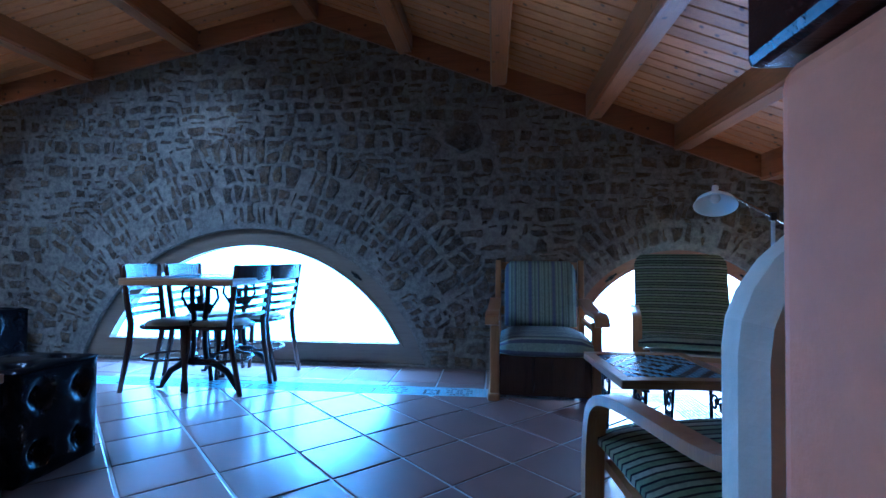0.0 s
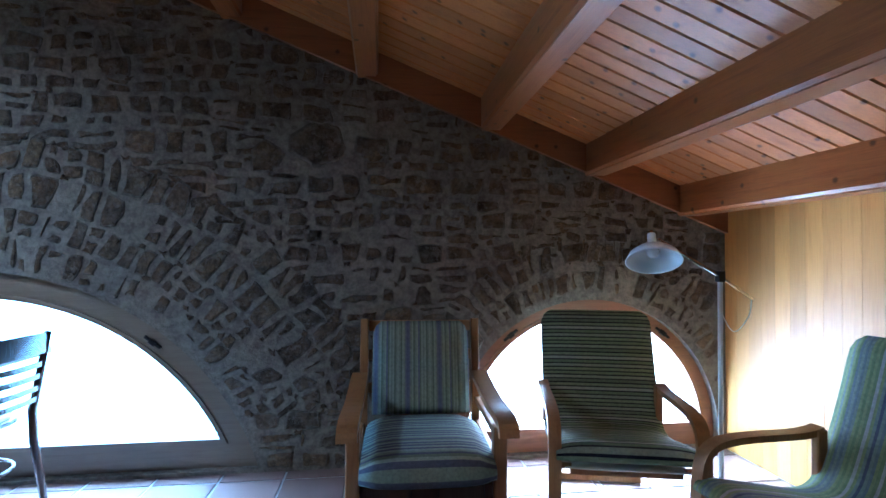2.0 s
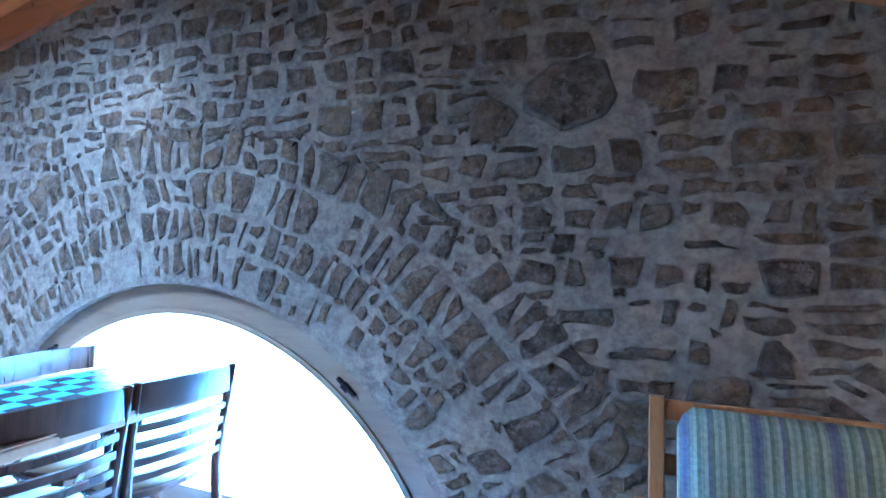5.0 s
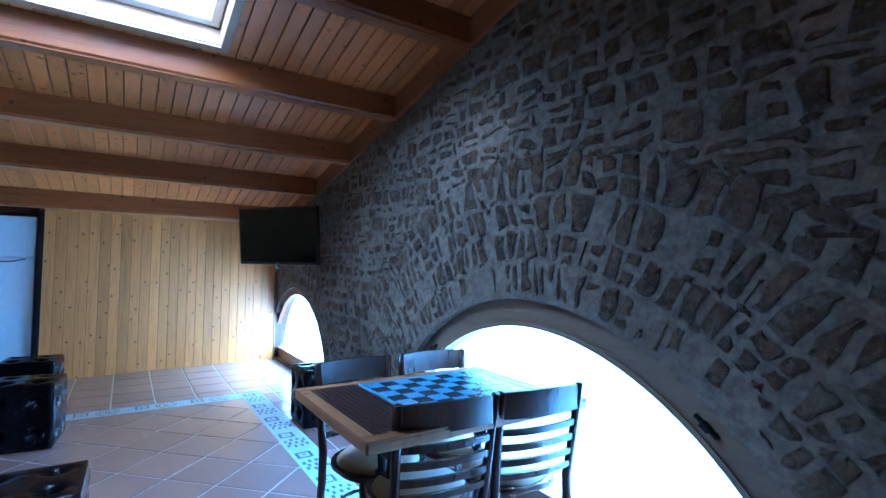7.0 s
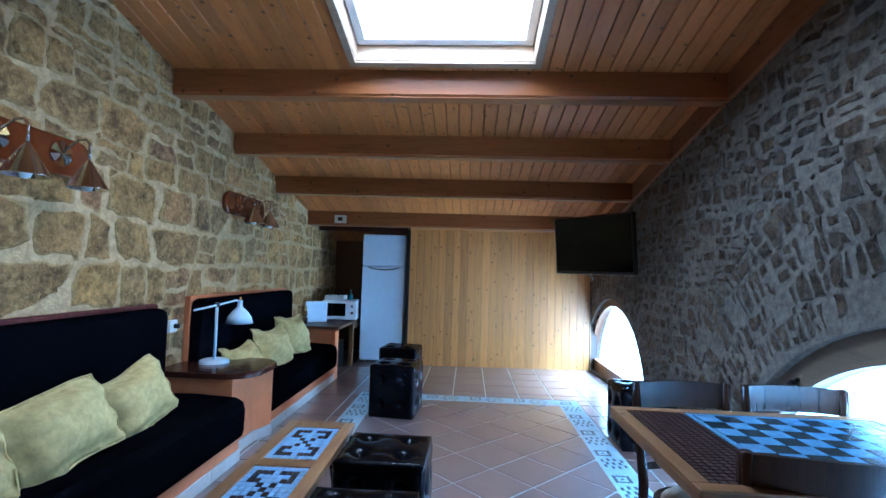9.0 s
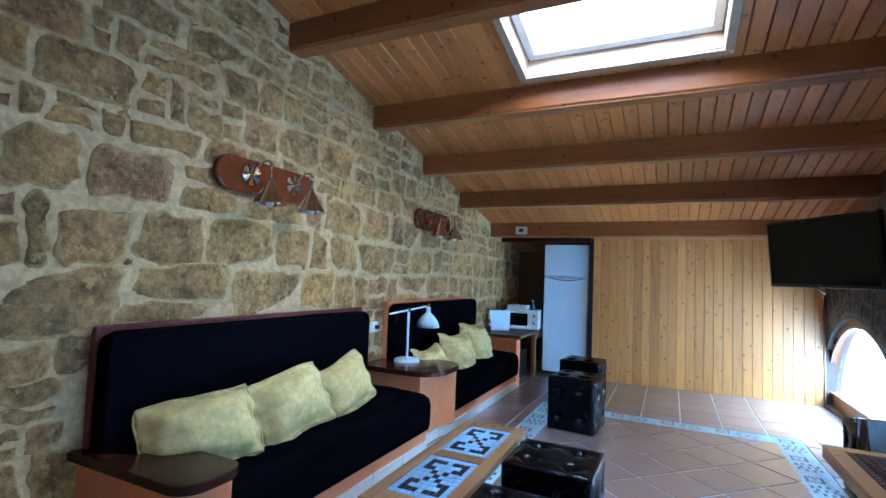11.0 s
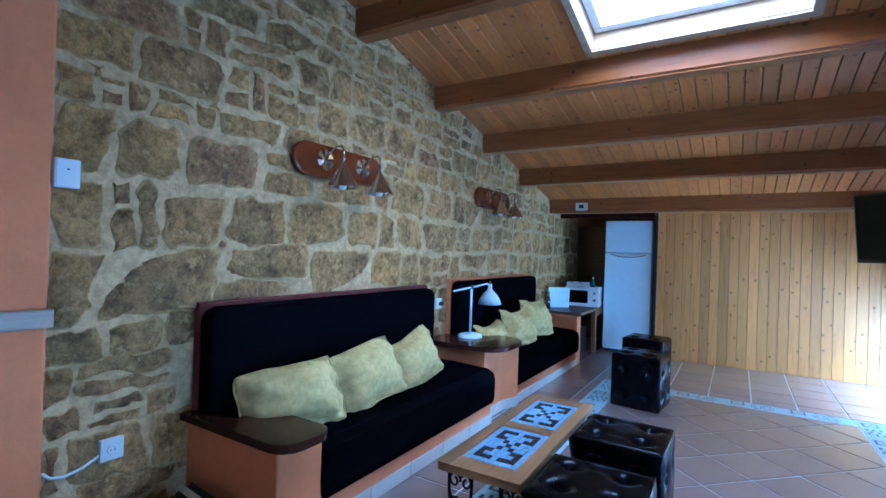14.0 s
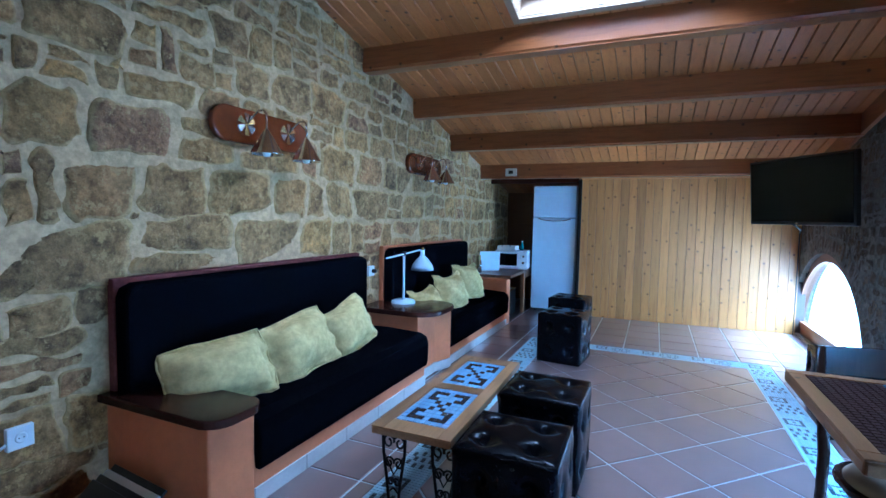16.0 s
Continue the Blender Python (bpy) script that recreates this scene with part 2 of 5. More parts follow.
def tile_mat():
    m, nt, p = nodes_of("terracotta_tile")
    r = rand_of(nt)
    c = ramp_node(nt, r, [(0, (0.178, 0.112, 0.094)), (0.5, (0.23, 0.148, 0.125)), (1, (0.198, 0.13, 0.11))])
    v = stretch(nt, 1, 1, 1, shift=r)
    c = mixc(nt, 1.0, c, ramp_node(nt, noise_node(nt, 3, 2, v), [(0.2, (0.86, 0.86, 0.86)), (0.8, (1.12, 1.12, 1.12))]), "MULTIPLY")
    link(nt, c, p.inputs["Base Color"])
    p.inputs["Roughness"].default_value = 0.3
    p.inputs["Coat Weight"].default_value, p.inputs["Coat Roughness"].default_value = 1.0, 0.17
    p.inputs["Coat IOR"].default_value, p.inputs["Specular IOR Level"].default_value = 1.7, 0.65
    bump(nt, p, noise_node(nt, 9, 2, v), 0.06, 0.01)
    return m


M_TILE = tile_mat()
M_GROUT = simple("pale_grout", (0.44, 0.49, 0.52), 0.45, var=0.15, scale=20)
M_MOSAIC_WHITE = simple("white_mosaic", (0.46, 0.62, 0.7), 0.25, var=0.08)
M_MOSAIC_VIOLET = simple("violet_grey_mosaic", (0.22, 0.35, 0.52), 0.22, var=0.12, scale=40)
M_MOSAIC_DARK = simple("dark_mosaic", (0.03, 0.035, 0.05), 0.25)
M_MOSAIC_BLUE = simple("blue_mosaic", (0.15, 0.29, 0.45), 0.2, var=0.2, scale=40)
M_MOSAIC_INK = simple("dark_blue_mosaic", (0.02, 0.042, 0.062), 0.2, var=0.3, scale=40)
M_MOSAIC_TEAL = simple("grey_teal_mosaic", (0.032, 0.05, 0.058), 0.28, var=0.25, scale=30)
M_VELVET = simple("black_velvet", (0.0025, 0.0025, 0.0035), 1.0, var=0.3, scale=40, bmp=0.2, spec=0.0)
M_LEATHER = simple("black_leather", (0.003, 0.003, 0.004), 0.2, var=0.3, scale=60, bmp=0.05, bscale=220, spec=0.1)
M_PILLOW = simple("cream_chenille", (0.53, 0.4, 0.155), 0.95, var=0.2, scale=30, bmp=0.45, bscale=220, spec=0.1)
M_WHITE = simple("white_enamel", (0.64, 0.75, 0.82), 0.3, var=0.03)
M_WHITE_PLASTIC = simple("white_plastic", (0.7, 0.7, 0.67), 0.4, var=0.03)
M_BLACK = simple("black_plastic", (0.004, 0.004, 0.004), 0.35, var=0.2)
M_IRON = simple("black_cast_iron", (0.012, 0.012, 0.013), 0.4, metal=0.6, var=0.3, bmp=0.15)
M_CHROME = simple("brushed_nickel", (0.5, 0.48, 0.44), 0.22, metal=1.0, var=0.1)
M_STEEL = simple("dark_steel", (0.68, 0.66, 0.62), 0.12, metal=1.0, var=0.15)
M_BRASS = simple("brass", (0.55, 0.38, 0.14), 0.25, metal=1.0, var=0.1)
M_SCREEN = simple("tv_screen", (0.001, 0.0012, 0.0016), 0.12, var=0.1, spec=0.25)
M_DARKNICHE = simple("dark_niche", (0.05, 0.03, 0.02), 0.7, var=0.2)
M_CHERRY = simple("cherry_varnish", (0.12, 0.026, 0.006), 0.12, var=0.25, scale=9, coat=0.5)
M_SHELFWOOD = wood("brown_shelf_wood", (0.2, 0.09, 0.035), (0.12, 0.05, 0.02), "y", 0.35, knots=0)


def glass_mat():
    m, nt, p = nodes_of("clear_glass")
    p.inputs["Transmission Weight"].default_value = 1
    p.inputs["Roughness"].default_value = 0.0
    p.inputs["IOR"].default_value = 1.05
    return m


M_GLASS = glass_mat()


def stripes(name, axis, period, cols):
    """Woven stripes across one axis of the cloth."""
    m, nt, p = nodes_of(name)
    c = nt.nodes.new("ShaderNodeTexCoord")
    s = nt.nodes.new("ShaderNodeSeparateXYZ")
    link(nt, c.outputs["Object"], s.inputs[0])
    mul = nt.nodes.new("ShaderNodeMath")
    mul.operation, mul.inputs[1].default_value = "MULTIPLY", 1 / period
    if axis == "A":
        along = nt.nodes.new("ShaderNodeAttribute")
        along.attribute_name = "along"
        link(nt, along.outputs["Fac"], mul.inputs[0])
    else:
        link(nt, s.outputs["XYZ".index(axis)], mul.inputs[0])
    fr = nt.nodes.new("ShaderNodeMath")
    fr.operation = "FRACT"
    link(nt, mul.outputs[0], fr.inputs[0])
    r = nt.nodes.new("ShaderNodeValToRGB")
    r.color_ramp.interpolation = "CONSTANT"
    while len(r.color_ramp.elements) < len(cols):
        r.color_ramp.elements.new(0.5)
    for i, (e, cc) in enumerate(zip(r.color_ramp.elements, cols)):
        e.position, e.color = i / len(cols), (*cc, 1)
    link(nt, fr.outputs[0], r.inputs[0])
    col = mixc(nt, 1.0, r.outputs[0], ramp_node(nt, noise_node(nt, 80, 4), [(0.3, (0.75,) * 3), (0.7, (1.15,) * 3)]), "MULTIPLY")
    link(nt, col, p.inputs["Base Color"])
    p.inputs["Roughness"].default_value = 0.9
    p.inputs["Specular IOR Level"].default_value = 0.15
    bump(nt, p, noise_node(nt, 160, 4), 0.4, 0.003)
    return m


# ---- mesh helpers ----
def finish(bm, smooth=False):
    bmesh.ops.recalc_face_normals(bm, faces=bm.faces)
    if smooth:
        for f in bm.faces:
            f.smooth = True
    return bm


def mesh_from(name, bm, material):
    me = bpy.data.meshes.new(name)
    bm.to_mesh(me)
    bm.free()
    me.materials.append(material)
    return me


def part(name, bm, material, parent=None, label="", at=None):
    """One bmesh as one mesh object, under its thing."""
    ob = new(name, mesh_from(name, bm, material))
    if at is not None:
        ob.matrix_basis = at
    if parent is not None:
        ob.parent = parent
    if label:
        tagged(ob, label)
    return ob


def box(x0, x1, y0, y1, z0, z1, bev=0.0, seg=2, into=None):
    bm = bmesh.new()
    vs = [bm.verts.new((x, y, z)) for x in (x0, x1) for y in (y0, y1) for z in (z0, z1)]
    for q in ((0, 1, 3, 2), (4, 6, 7, 5), (0, 4, 5, 1), (2, 3, 7, 6), (0, 2, 6, 4), (1, 5, 7, 3)):
        bm.faces.new([vs[i] for i in q])
    bmesh.ops.recalc_face_normals(bm, faces=bm.faces)
    if bev:
        bmesh.ops.bevel(bm, geom=bm.edges[:], offset=bev, segments=seg, profile=0.5, affect="EDGES")
    if into is not None:
        return add(into, bm)
    return bm


def add(dst, src, m=None):
    """Append bmesh src to dst, moved by m."""
    me = bpy.data.meshes.new("tmp")
    src.to_mesh(me)
    src.free()
    if m is not None:
        me.transform(m)
    dst.from_mesh(me)
    bpy.data.meshes.remove(me)
    return dst


def prism(pts, d, axis="y", bev=0.0):
    """A closed outline (two coordinates a point) pushed out along an axis from d[0] to d[1]."""
    bm = bmesh.new()
    put = {"y": lambda a, b, c: (a, c, b), "x": lambda a, b, c: (c, a, b), "z": lambda a, b, c: (a, b, c)}[axis]
    lo = [bm.verts.new(put(a, b, d[0])) for a, b in pts]
    hi = [bm.verts.new(put(a, b, d[1])) for a, b in pts]
    n = len(pts)
    bm.faces.new(lo)
    bm.faces.new(hi[::-1])
    for i in range(n):
        bm.faces.new((lo[i], hi[i], hi[(i + 1) % n], lo[(i + 1) % n]))
    bmesh.ops.recalc_face_normals(bm, faces=bm.faces)
    if bev:
        ee = [e for e in bm.edges if any(len(f.verts) == n and n > 4 for f in e.link_faces) or n == 4]
        bmesh.ops.bevel(bm, geom=ee, offset=bev, segments=2, profile=0.5, affect="EDGES")
    return bm


def tube(pts, r, seg=8, taper=None):
    """A round bar through the points."""
    bm = bmesh.new()
    rings = []
    n = len(pts)
    for i, q in enumerate(pts):
        q = Vector(q)
        d = (Vector(pts[min(i + 1, n - 1)]) - Vector(pts[max(i - 1, 0)])).normalized()
        u = d.orthogonal().normalized() if i == 0 else (u - d * u.dot(d)).normalized()
        w = d.cross(u)
        rr = r if taper is None else r * taper[i]
        rings.append([bm.verts.new(q + rr * (math.cos(a) * u + math.sin(a) * w)) for a in (2 * math.pi * k / seg for k in range(seg))])
    for a, b in zip(rings, rings[1:]):
        for k in range(seg):
            bm.faces.new((a[k], a[(k + 1) % seg], b[(k + 1) % seg], b[k]))
    bm.faces.new(rings[0])
    bm.faces.new(rings[-1][::-1])
    return finish(bm, True)


def lathe(profile, seg=24, shift=(0, 0, 0)):
    """A turned body: (radius, height) along z."""
    bm = bmesh.new()
    rings = []
    for r, z in profile:
        rings.append([bm.verts.new((shift[0] + r * math.cos(a), shift[1] + r * math.sin(a), shift[2] + z)) for a in (2 * math.pi * k / seg for k in range(seg))])
    for a, b in zip(rings, rings[1:]):
        for k in range(seg):
            bm.faces.new((a[k], a[(k + 1) % seg], b[(k + 1) % seg], b[k]))
    bmesh.ops.remove_doubles(bm, verts=bm.verts, dist=1e-5)
    return finish(bm, True)


def arc(cx, cz, r, z_low, n=40):
    """Points of an arch from its right foot to its left foot, at the height z_low."""
    a0 = math.asin(max(-1, min(1, (z_low - cz) / r)))
    return [(cx + r * math.cos(a), cz + r * math.sin(a)) for a in (a0 + (math.pi - 2 * a0) * i / n for i in range(n + 1))]


def thing(name, m, label, category, group=""):
    ob = new(name)
    ob.matrix_basis = m
    return tagged(ob, label, category, group)


def structure(name, bm, material, label, category):
    return tagged(part(name, bm, material), label, category, kind="structure")


# ---- room: plan ----
X_W, X_E, Y_S, Y_N = -5.2, 4.07, 3.22, 7.02
RIDGE_X, RIDGE_Z, SLOPE_W, SLOPE_E = 0.175, 2.9, 0.215, 0.385
BEAM_H = 0.17
WIN = {"big": (-0.37, -0.456, 1.602, 0.02), "east": (3.15, 0.1, 0.87, 0.02), "west": (-4.45, -0.16, 1.18, 0.02)}


def soffit(x):
    """Height of the purlins' undersides."""
    return RIDGE_Z - (SLOPE_W * (RIDGE_X - x) if x < RIDGE_X else SLOPE_E * (x - RIDGE_X))


def roof(x):
    return soffit(x) + BEAM_H

# ---- room: shell ----
def gable_wall(name, y0, y1, holes, material, label):
    """A gable wall with arched openings that go through it down to the floor."""
    bm = bmesh.new()
    xs0, xs1 = X_W - 0.75, X_E + 0.3
    cuts = []
    for k in ("west", "big", "east"):
        if k in holes:
            cuts.append(arc(*WIN[k][:3], WIN[k][3])[::-1])
    pts = [(xs0, -0.3), (xs0, roof(xs0) + 0.12), (RIDGE_X, roof(RIDGE_X) + 0.12), (xs1, roof(xs1) + 0.12), (xs1, -0.3)]
    for y in (y0, y1):
        # columns between the openings and above them
        spans, x = [], xs0
        for c in cuts:
            spans.append(("solid", x, c[0][0], None))
            spans.append(("arch", c[0][0], c[-1][0], c))
            x = c[-1][0]
        spans.append(("solid", x, xs1, None))
        for kind, a, b, c in spans:
            if kind == "solid":
                top = [(b, roof(b) + 0.12), (a, roof(a) + 0.12)]
                if a < RIDGE_X < b:
                    top.insert(1, (RIDGE_X, roof(RIDGE_X) + 0.12))
                poly = [(a, -0.3), (b, -0.3)] + top
                bm.faces.new([bm.verts.new((px, y, pz)) for px, pz in poly])
            else:
                for (xa, za), (xb, zb) in zip(c, c[1:]):
                    top = [(xb, roof(xb) + 0.12), (xa, roof(xa) + 0.12)]
                    if xa < RIDGE_X < xb:
                        top.insert(1, (RIDGE_X, roof(RIDGE_X) + 0.12))
                    bm.faces.new([bm.verts.new((px, y, pz)) for px, pz in [(xa, za), (xb, zb)] + top])
                z0 = c[0][1]
                bm.faces.new([bm.verts.new((px, y, pz)) for px, pz in [(a, -0.3), (b, -0.3), (b, z0), (a, z0)]])
    for c in cuts:
        loop = c + [c[0]]
        for (xa, za), (xb, zb) in zip(loop, loop[1:]):
            bm.faces.new([bm.verts.new(q) for q in ((xa, y0, za), (xb, y0, zb), (xb, y1, zb), (xa, y1, za))])
    for (xa, za), (xb, zb) in zip(pts, pts[1:] + pts[:1]):
        bm.faces.new([bm.verts.new(q) for q in ((xa, y0, za), (xb, y0, zb), (xb, y1, zb), (xa, y1, za))])
    bmesh.ops.remove_doubles(bm, verts=bm.verts, dist=1e-4)
    bmesh.ops.recalc_face_normals(bm, faces=bm.faces)
    return structure(name, bm, material, label, "wall")


wall_north = gable_wall("wall_north", Y_N, Y_N + 0.2, ("west", "big", "east"), M_MORTAR_N, "rubble stone gable wall in grey lime mortar, darkened as backlit")

# south wall: stone as far as the pilaster, then an opening to the stairs
OPEN_X0, OPEN_X1, OPEN_Z = 1.01, 2.0, 2.17
bm = bmesh.new()
for a, b, z in ((X_W - 1.0, OPEN_X0, -1.6), (OPEN_X1, X_E + 0.3, -1.6)):
    pts = [(a, z), (b, z), (b, roof(b) + 0.12)] + ([(RIDGE_X, roof(RIDGE_X) + 0.12)] if a < RIDGE_X < b else []) + [(a, roof(a) + 0.12)]
    add(bm, prism(pts, (Y_S - 0.45, Y_S)))
add(bm, prism([(OPEN_X0, OPEN_Z), (OPEN_X1, OPEN_Z), (OPEN_X1, roof(OPEN_X1) + 0.12), (OPEN_X0, roof(OPEN_X0) + 0.12)], (Y_S - 0.45, Y_S)))
wall_south = structure("wall_south", bm, M_MORTAR_S, "sandstone rubble wall in cream lime mortar", "wall")

bm = box(0.77, OPEN_X0, Y_S - 0.2, Y_S + 0.02, -0.02, roof(0.77) - 0.02, 0.012)
pil = structure("trim", bm, M_PINK, "salmon plastered pilaster beside the stair opening", "pilaster")
part("ledge", box(0.76, OPEN_X0 + 0.01, Y_S + 0.02, Y_S + 0.05, 0.955, 1.025, 0.006), M_MARBLE, pil, "pale veined marble ledge")
bm = box(OPEN_X0, OPEN_X0 + 0.07, Y_S - 0.4, Y_S - 0.02, -0.9, OPEN_Z, 0.008)
box(OPEN_X1 - 0.07, OPEN_X1, Y_S - 0.4, Y_S - 0.02, -0.9, OPEN_Z, 0.008, into=bm)
box(OPEN_X0, OPEN_X1, Y_S - 0.4, Y_S - 0.02, OPEN_Z - 0.08, OPEN_Z, 0.008, into=bm)
structure("door_frame", bm, M_DARKWOOD, "dark stained wooden frame round the stair opening", "door frame")

# stairs that come up through the opening, with plain walls
bm = bmesh.new()
for i in range(8):
    y1 = Y_S - 0.28 * i
    box(OPEN_X0, OPEN_X1, y1 - 0.28, y1, -1.6, -0.18 * (i + 1), 0.01, into=bm)
structure("stairs", bm, M_TILE, "terracotta tiled stairs coming up from below", "stairs")
bm = box(OPEN_X0 - 0.15, OPEN_X0 - 0.001, Y_S - 2.6, Y_S - 0.45, -1.6, 2.6)
box(OPEN_X1 + 0.001, OPEN_X1 + 0.15, Y_S - 2.6, Y_S - 0.45, -1.6, 2.6, into=bm)
box(OPEN_X0 - 0.15, OPEN_X1 + 0.15, Y_S - 2.75, Y_S - 2.6, -1.6, 2.6, into=bm)
structure("wall_stairwell", bm, M_PINK, "salmon plastered stairwell wall", "wall")

# west wall of pine boards, with a niche
NICHE_Y = 4.49


def west_x(y):
    return X_W + 0.02 - 0.052 * max(0.0, y - 4.5)


bm = bmesh.new()
pts = [(west_x(4.5) - 0.02, NICHE_Y), (west_x(7.1) - 0.02, 7.1), (west_x(7.1) - 0.3, 7.1), (west_x(4.5) - 0.3, NICHE_Y)]
add(bm, prism(pts, (-0.3, roof(X_W - 0.3) + 0.1), "z"))
box(X_W - 1.15, X_W - 0.95, Y_S - 0.3, NICHE_Y + 0.1, -0.3, roof(X_W) + 0.1, into=bm)
box(X_W - 1.0, X_W - 0.3, NICHE_Y + 0.01, NICHE_Y + 0.1, -0.3, roof(X_W) + 0.1, into=bm)
wall_west = structure("wall_west", bm, M_DARKNICHE, "low wall behind pine panelling with a dark kitchen niche", "wall")

bm = box(X_E + 0.02, X_E + 0.3, Y_S - 0.3, Y_N + 0.3, -0.3, roof(X_E + 0.3) + 0.1)
wall_east = structure("wall_east", bm, M_DARKNICHE, "low wall behind vertical pine panelling", "wall")


def panel_boards(n, width, height, parent, place, timber, groove):
    """Tongue-and-groove boards with chamfered edges, side by side."""
    bm = bmesh.new()
    w, h, c = width - 2 * groove, height, groove
    prof = [(0, 0), (w, 0), (w, 0.018 - 0.8 * c), (w - c, 0.018), (c, 0.018), (0, 0.018 - 0.8 * c)]
    add(bm, prism(prof, (0.001, h), "z"))
    me = mesh_from("board", bm, timber)
    for i in range(n):
        ob = new("board", me)
        ob.parent = parent
        ob.matrix_basis = place(i)


panel_boards(25, 0.1, roof(X_W) - 0.0, wall_west, lambda i: pose(west_x(NICHE_Y + 0.02 + 0.1 * i) - 0.02, NICHE_Y + 0.02 + 0.1 * i + 0.1, 0, 0, 0, -90 + math.degrees(math.atan(0.052))), M_PINE, 0.0018)
# grooves nearly closed on the east wall, where glare hides them
panel_boards(38, 0.1, roof(X_E) - 0.02, wall_east, lambda i: pose(X_E + 0.02, Y_S + 0.1 * i, 0, 0, 0, 90), M_PINE_GLARE, 0.0005)

# roof
bm = bmesh.new()
SKY = (-1.72, -0.93, 4.52, 5.73)


def roof_boards(x0, x1, y0, y1, holes=()):
    n = int(round((y1 - y0) / 0.1))
    for i in range(n):
        a, b = y0 + i * (y1 - y0) / n + 0.002, y0 + (i + 1) * (y1 - y0) / n - 0.002
        spans = [(x0, x1, a, b)]
        for hx0, hx1, hy0, hy1 in holes:
            if b > hy0 and a < hy1:
                spans = [(x0, hx0, a, b), (hx1, x1, a, b)]
                if a < hy0 - 0.003:
                    spans.append((hx0, hx1, a, hy0))
                if b > hy1 + 0.003:
                    spans.append((hx0, hx1, hy1, b))
        for s, e, ya, yb in spans:
            v = [(s, ya, roof(s)), (e, ya, roof(e)), (e, yb, roof(e)), (s, yb, roof(s))]
            lo = [bm.verts.new((p[0], p[1] + (0.005 if k < 2 else -0.005), p[2])) for k, p in enumerate(v)]
            mid = [bm.verts.new((p[0], p[1], p[2] + 0.007)) for p in v]
            hi = [bm.verts.new((p[0], p[1], p[2] + 0.02)) for p in v]
            bm.faces.new(lo)
            for A, B in ((lo, mid), (mid, hi)):
                for k in range(4):
                    bm.faces.new((A[k], A[(k + 1) % 4], B[(k + 1) % 4], B[k]))
            bm.faces.new(hi[::-1])


roof_boards(X_W - 1.1, RIDGE_X, Y_S - 0.02, Y_N, [SKY])
roof_boards(RIDGE_X, X_E + 0.1, Y_S - 0.02, Y_N)
bmesh.ops.recalc_face_normals(bm, faces=bm.faces)
structure("ceiling", bm, M_PINE_CEIL, "sloping ceiling of varnished pine boards", "ceiling")
# roof cover above the boards, open at the skylight
bm = bmesh.new()


def slab(x0, x1, y0, y1):
    pts = [(x0, roof(x0) + 0.024), (x1, roof(x1) + 0.024), (x1, roof(x1) + 0.2), (x0, roof(x0) + 0.2)]
    add(bm, prism(pts, (y0, y1)))


slab(X_W - 1.3, SKY[0], Y_S - 2.9, Y_N + 0.6)
slab(SKY[1], RIDGE_X, Y_S - 2.9, Y_N + 0.6)
slab(SKY[0], SKY[1], Y_S - 2.9, SKY[2])
slab(SKY[0], SKY[1], SKY[3], Y_N + 0.6)
slab(RIDGE_X, X_E + 0.5, Y_S - 2.9, Y_N + 0.6)
structure("roof", bm, M_DARKNICHE, "roof covering above the ceiling boards", "roof")


def purlin(x, h=BEAM_H, w=0.13):
    z = soffit(x)
    c = 0.012
    prof = [(-w / 2 + c, 0), (w / 2 - c, 0), (w / 2 - c, 0.006), (w / 2, 0.02), (w / 2, h + 0.03), (-w / 2, h + 0.03), (-w / 2, 0.02), (-w / 2 + c, 0.006)]
    bm = bmesh.new()
    add(bm, prism([(a, b) for a, b in prof], (Y_S, Y_N - 0.002)))
    ob = part("ceiling_beam", bm, M_BEAM, at=pose(x, 0, z))
    return tagged(ob, "varnished solid timber purlin under the roof boards", "beam", "roof purlins", "structure")


for x in (-0.9, -1.88, -2.78, -3.7, -4.78, RIDGE_X, 0.98, 1.75, 2.5, 3.17, 3.8):
    purlin(x)
bm = bmesh.new()
for y in (Y_N - 0.035, Y_S + 0.001):
    for a, b in ((X_W - 0.3, RIDGE_X), (RIDGE_X, X_E)):
        if y < 5:
            continue
        pts = [(a, soffit(a) - 0.004), (b, soffit(b) - 0.004), (b, roof(b) - 0.002), (a, roof(a) - 0.002)]
        add(bm, prism(pts, (y, y + 0.034)))
structure("trim", bm, M_STRIP, "timber edging strip where the ceiling meets the gable", "trim")

# floor bed
bm = box(X_W - 1.0, X_E + 0.1, Y_S, Y_N + 0.02, -0.25, -0.006)
floor = structure("floor", bm, M_GROUT, "terracotta tiled floor with a mosaic border", "floor")
bm = box(-60, 60, 7.6, 120, -3.4, -3.2)
structure("ground", bm, simple("pale_gravel", (0.45, 0.43, 0.38), 0.9, var=0.3, scale=0.4), "pale sunlit ground outside the house", "ground")


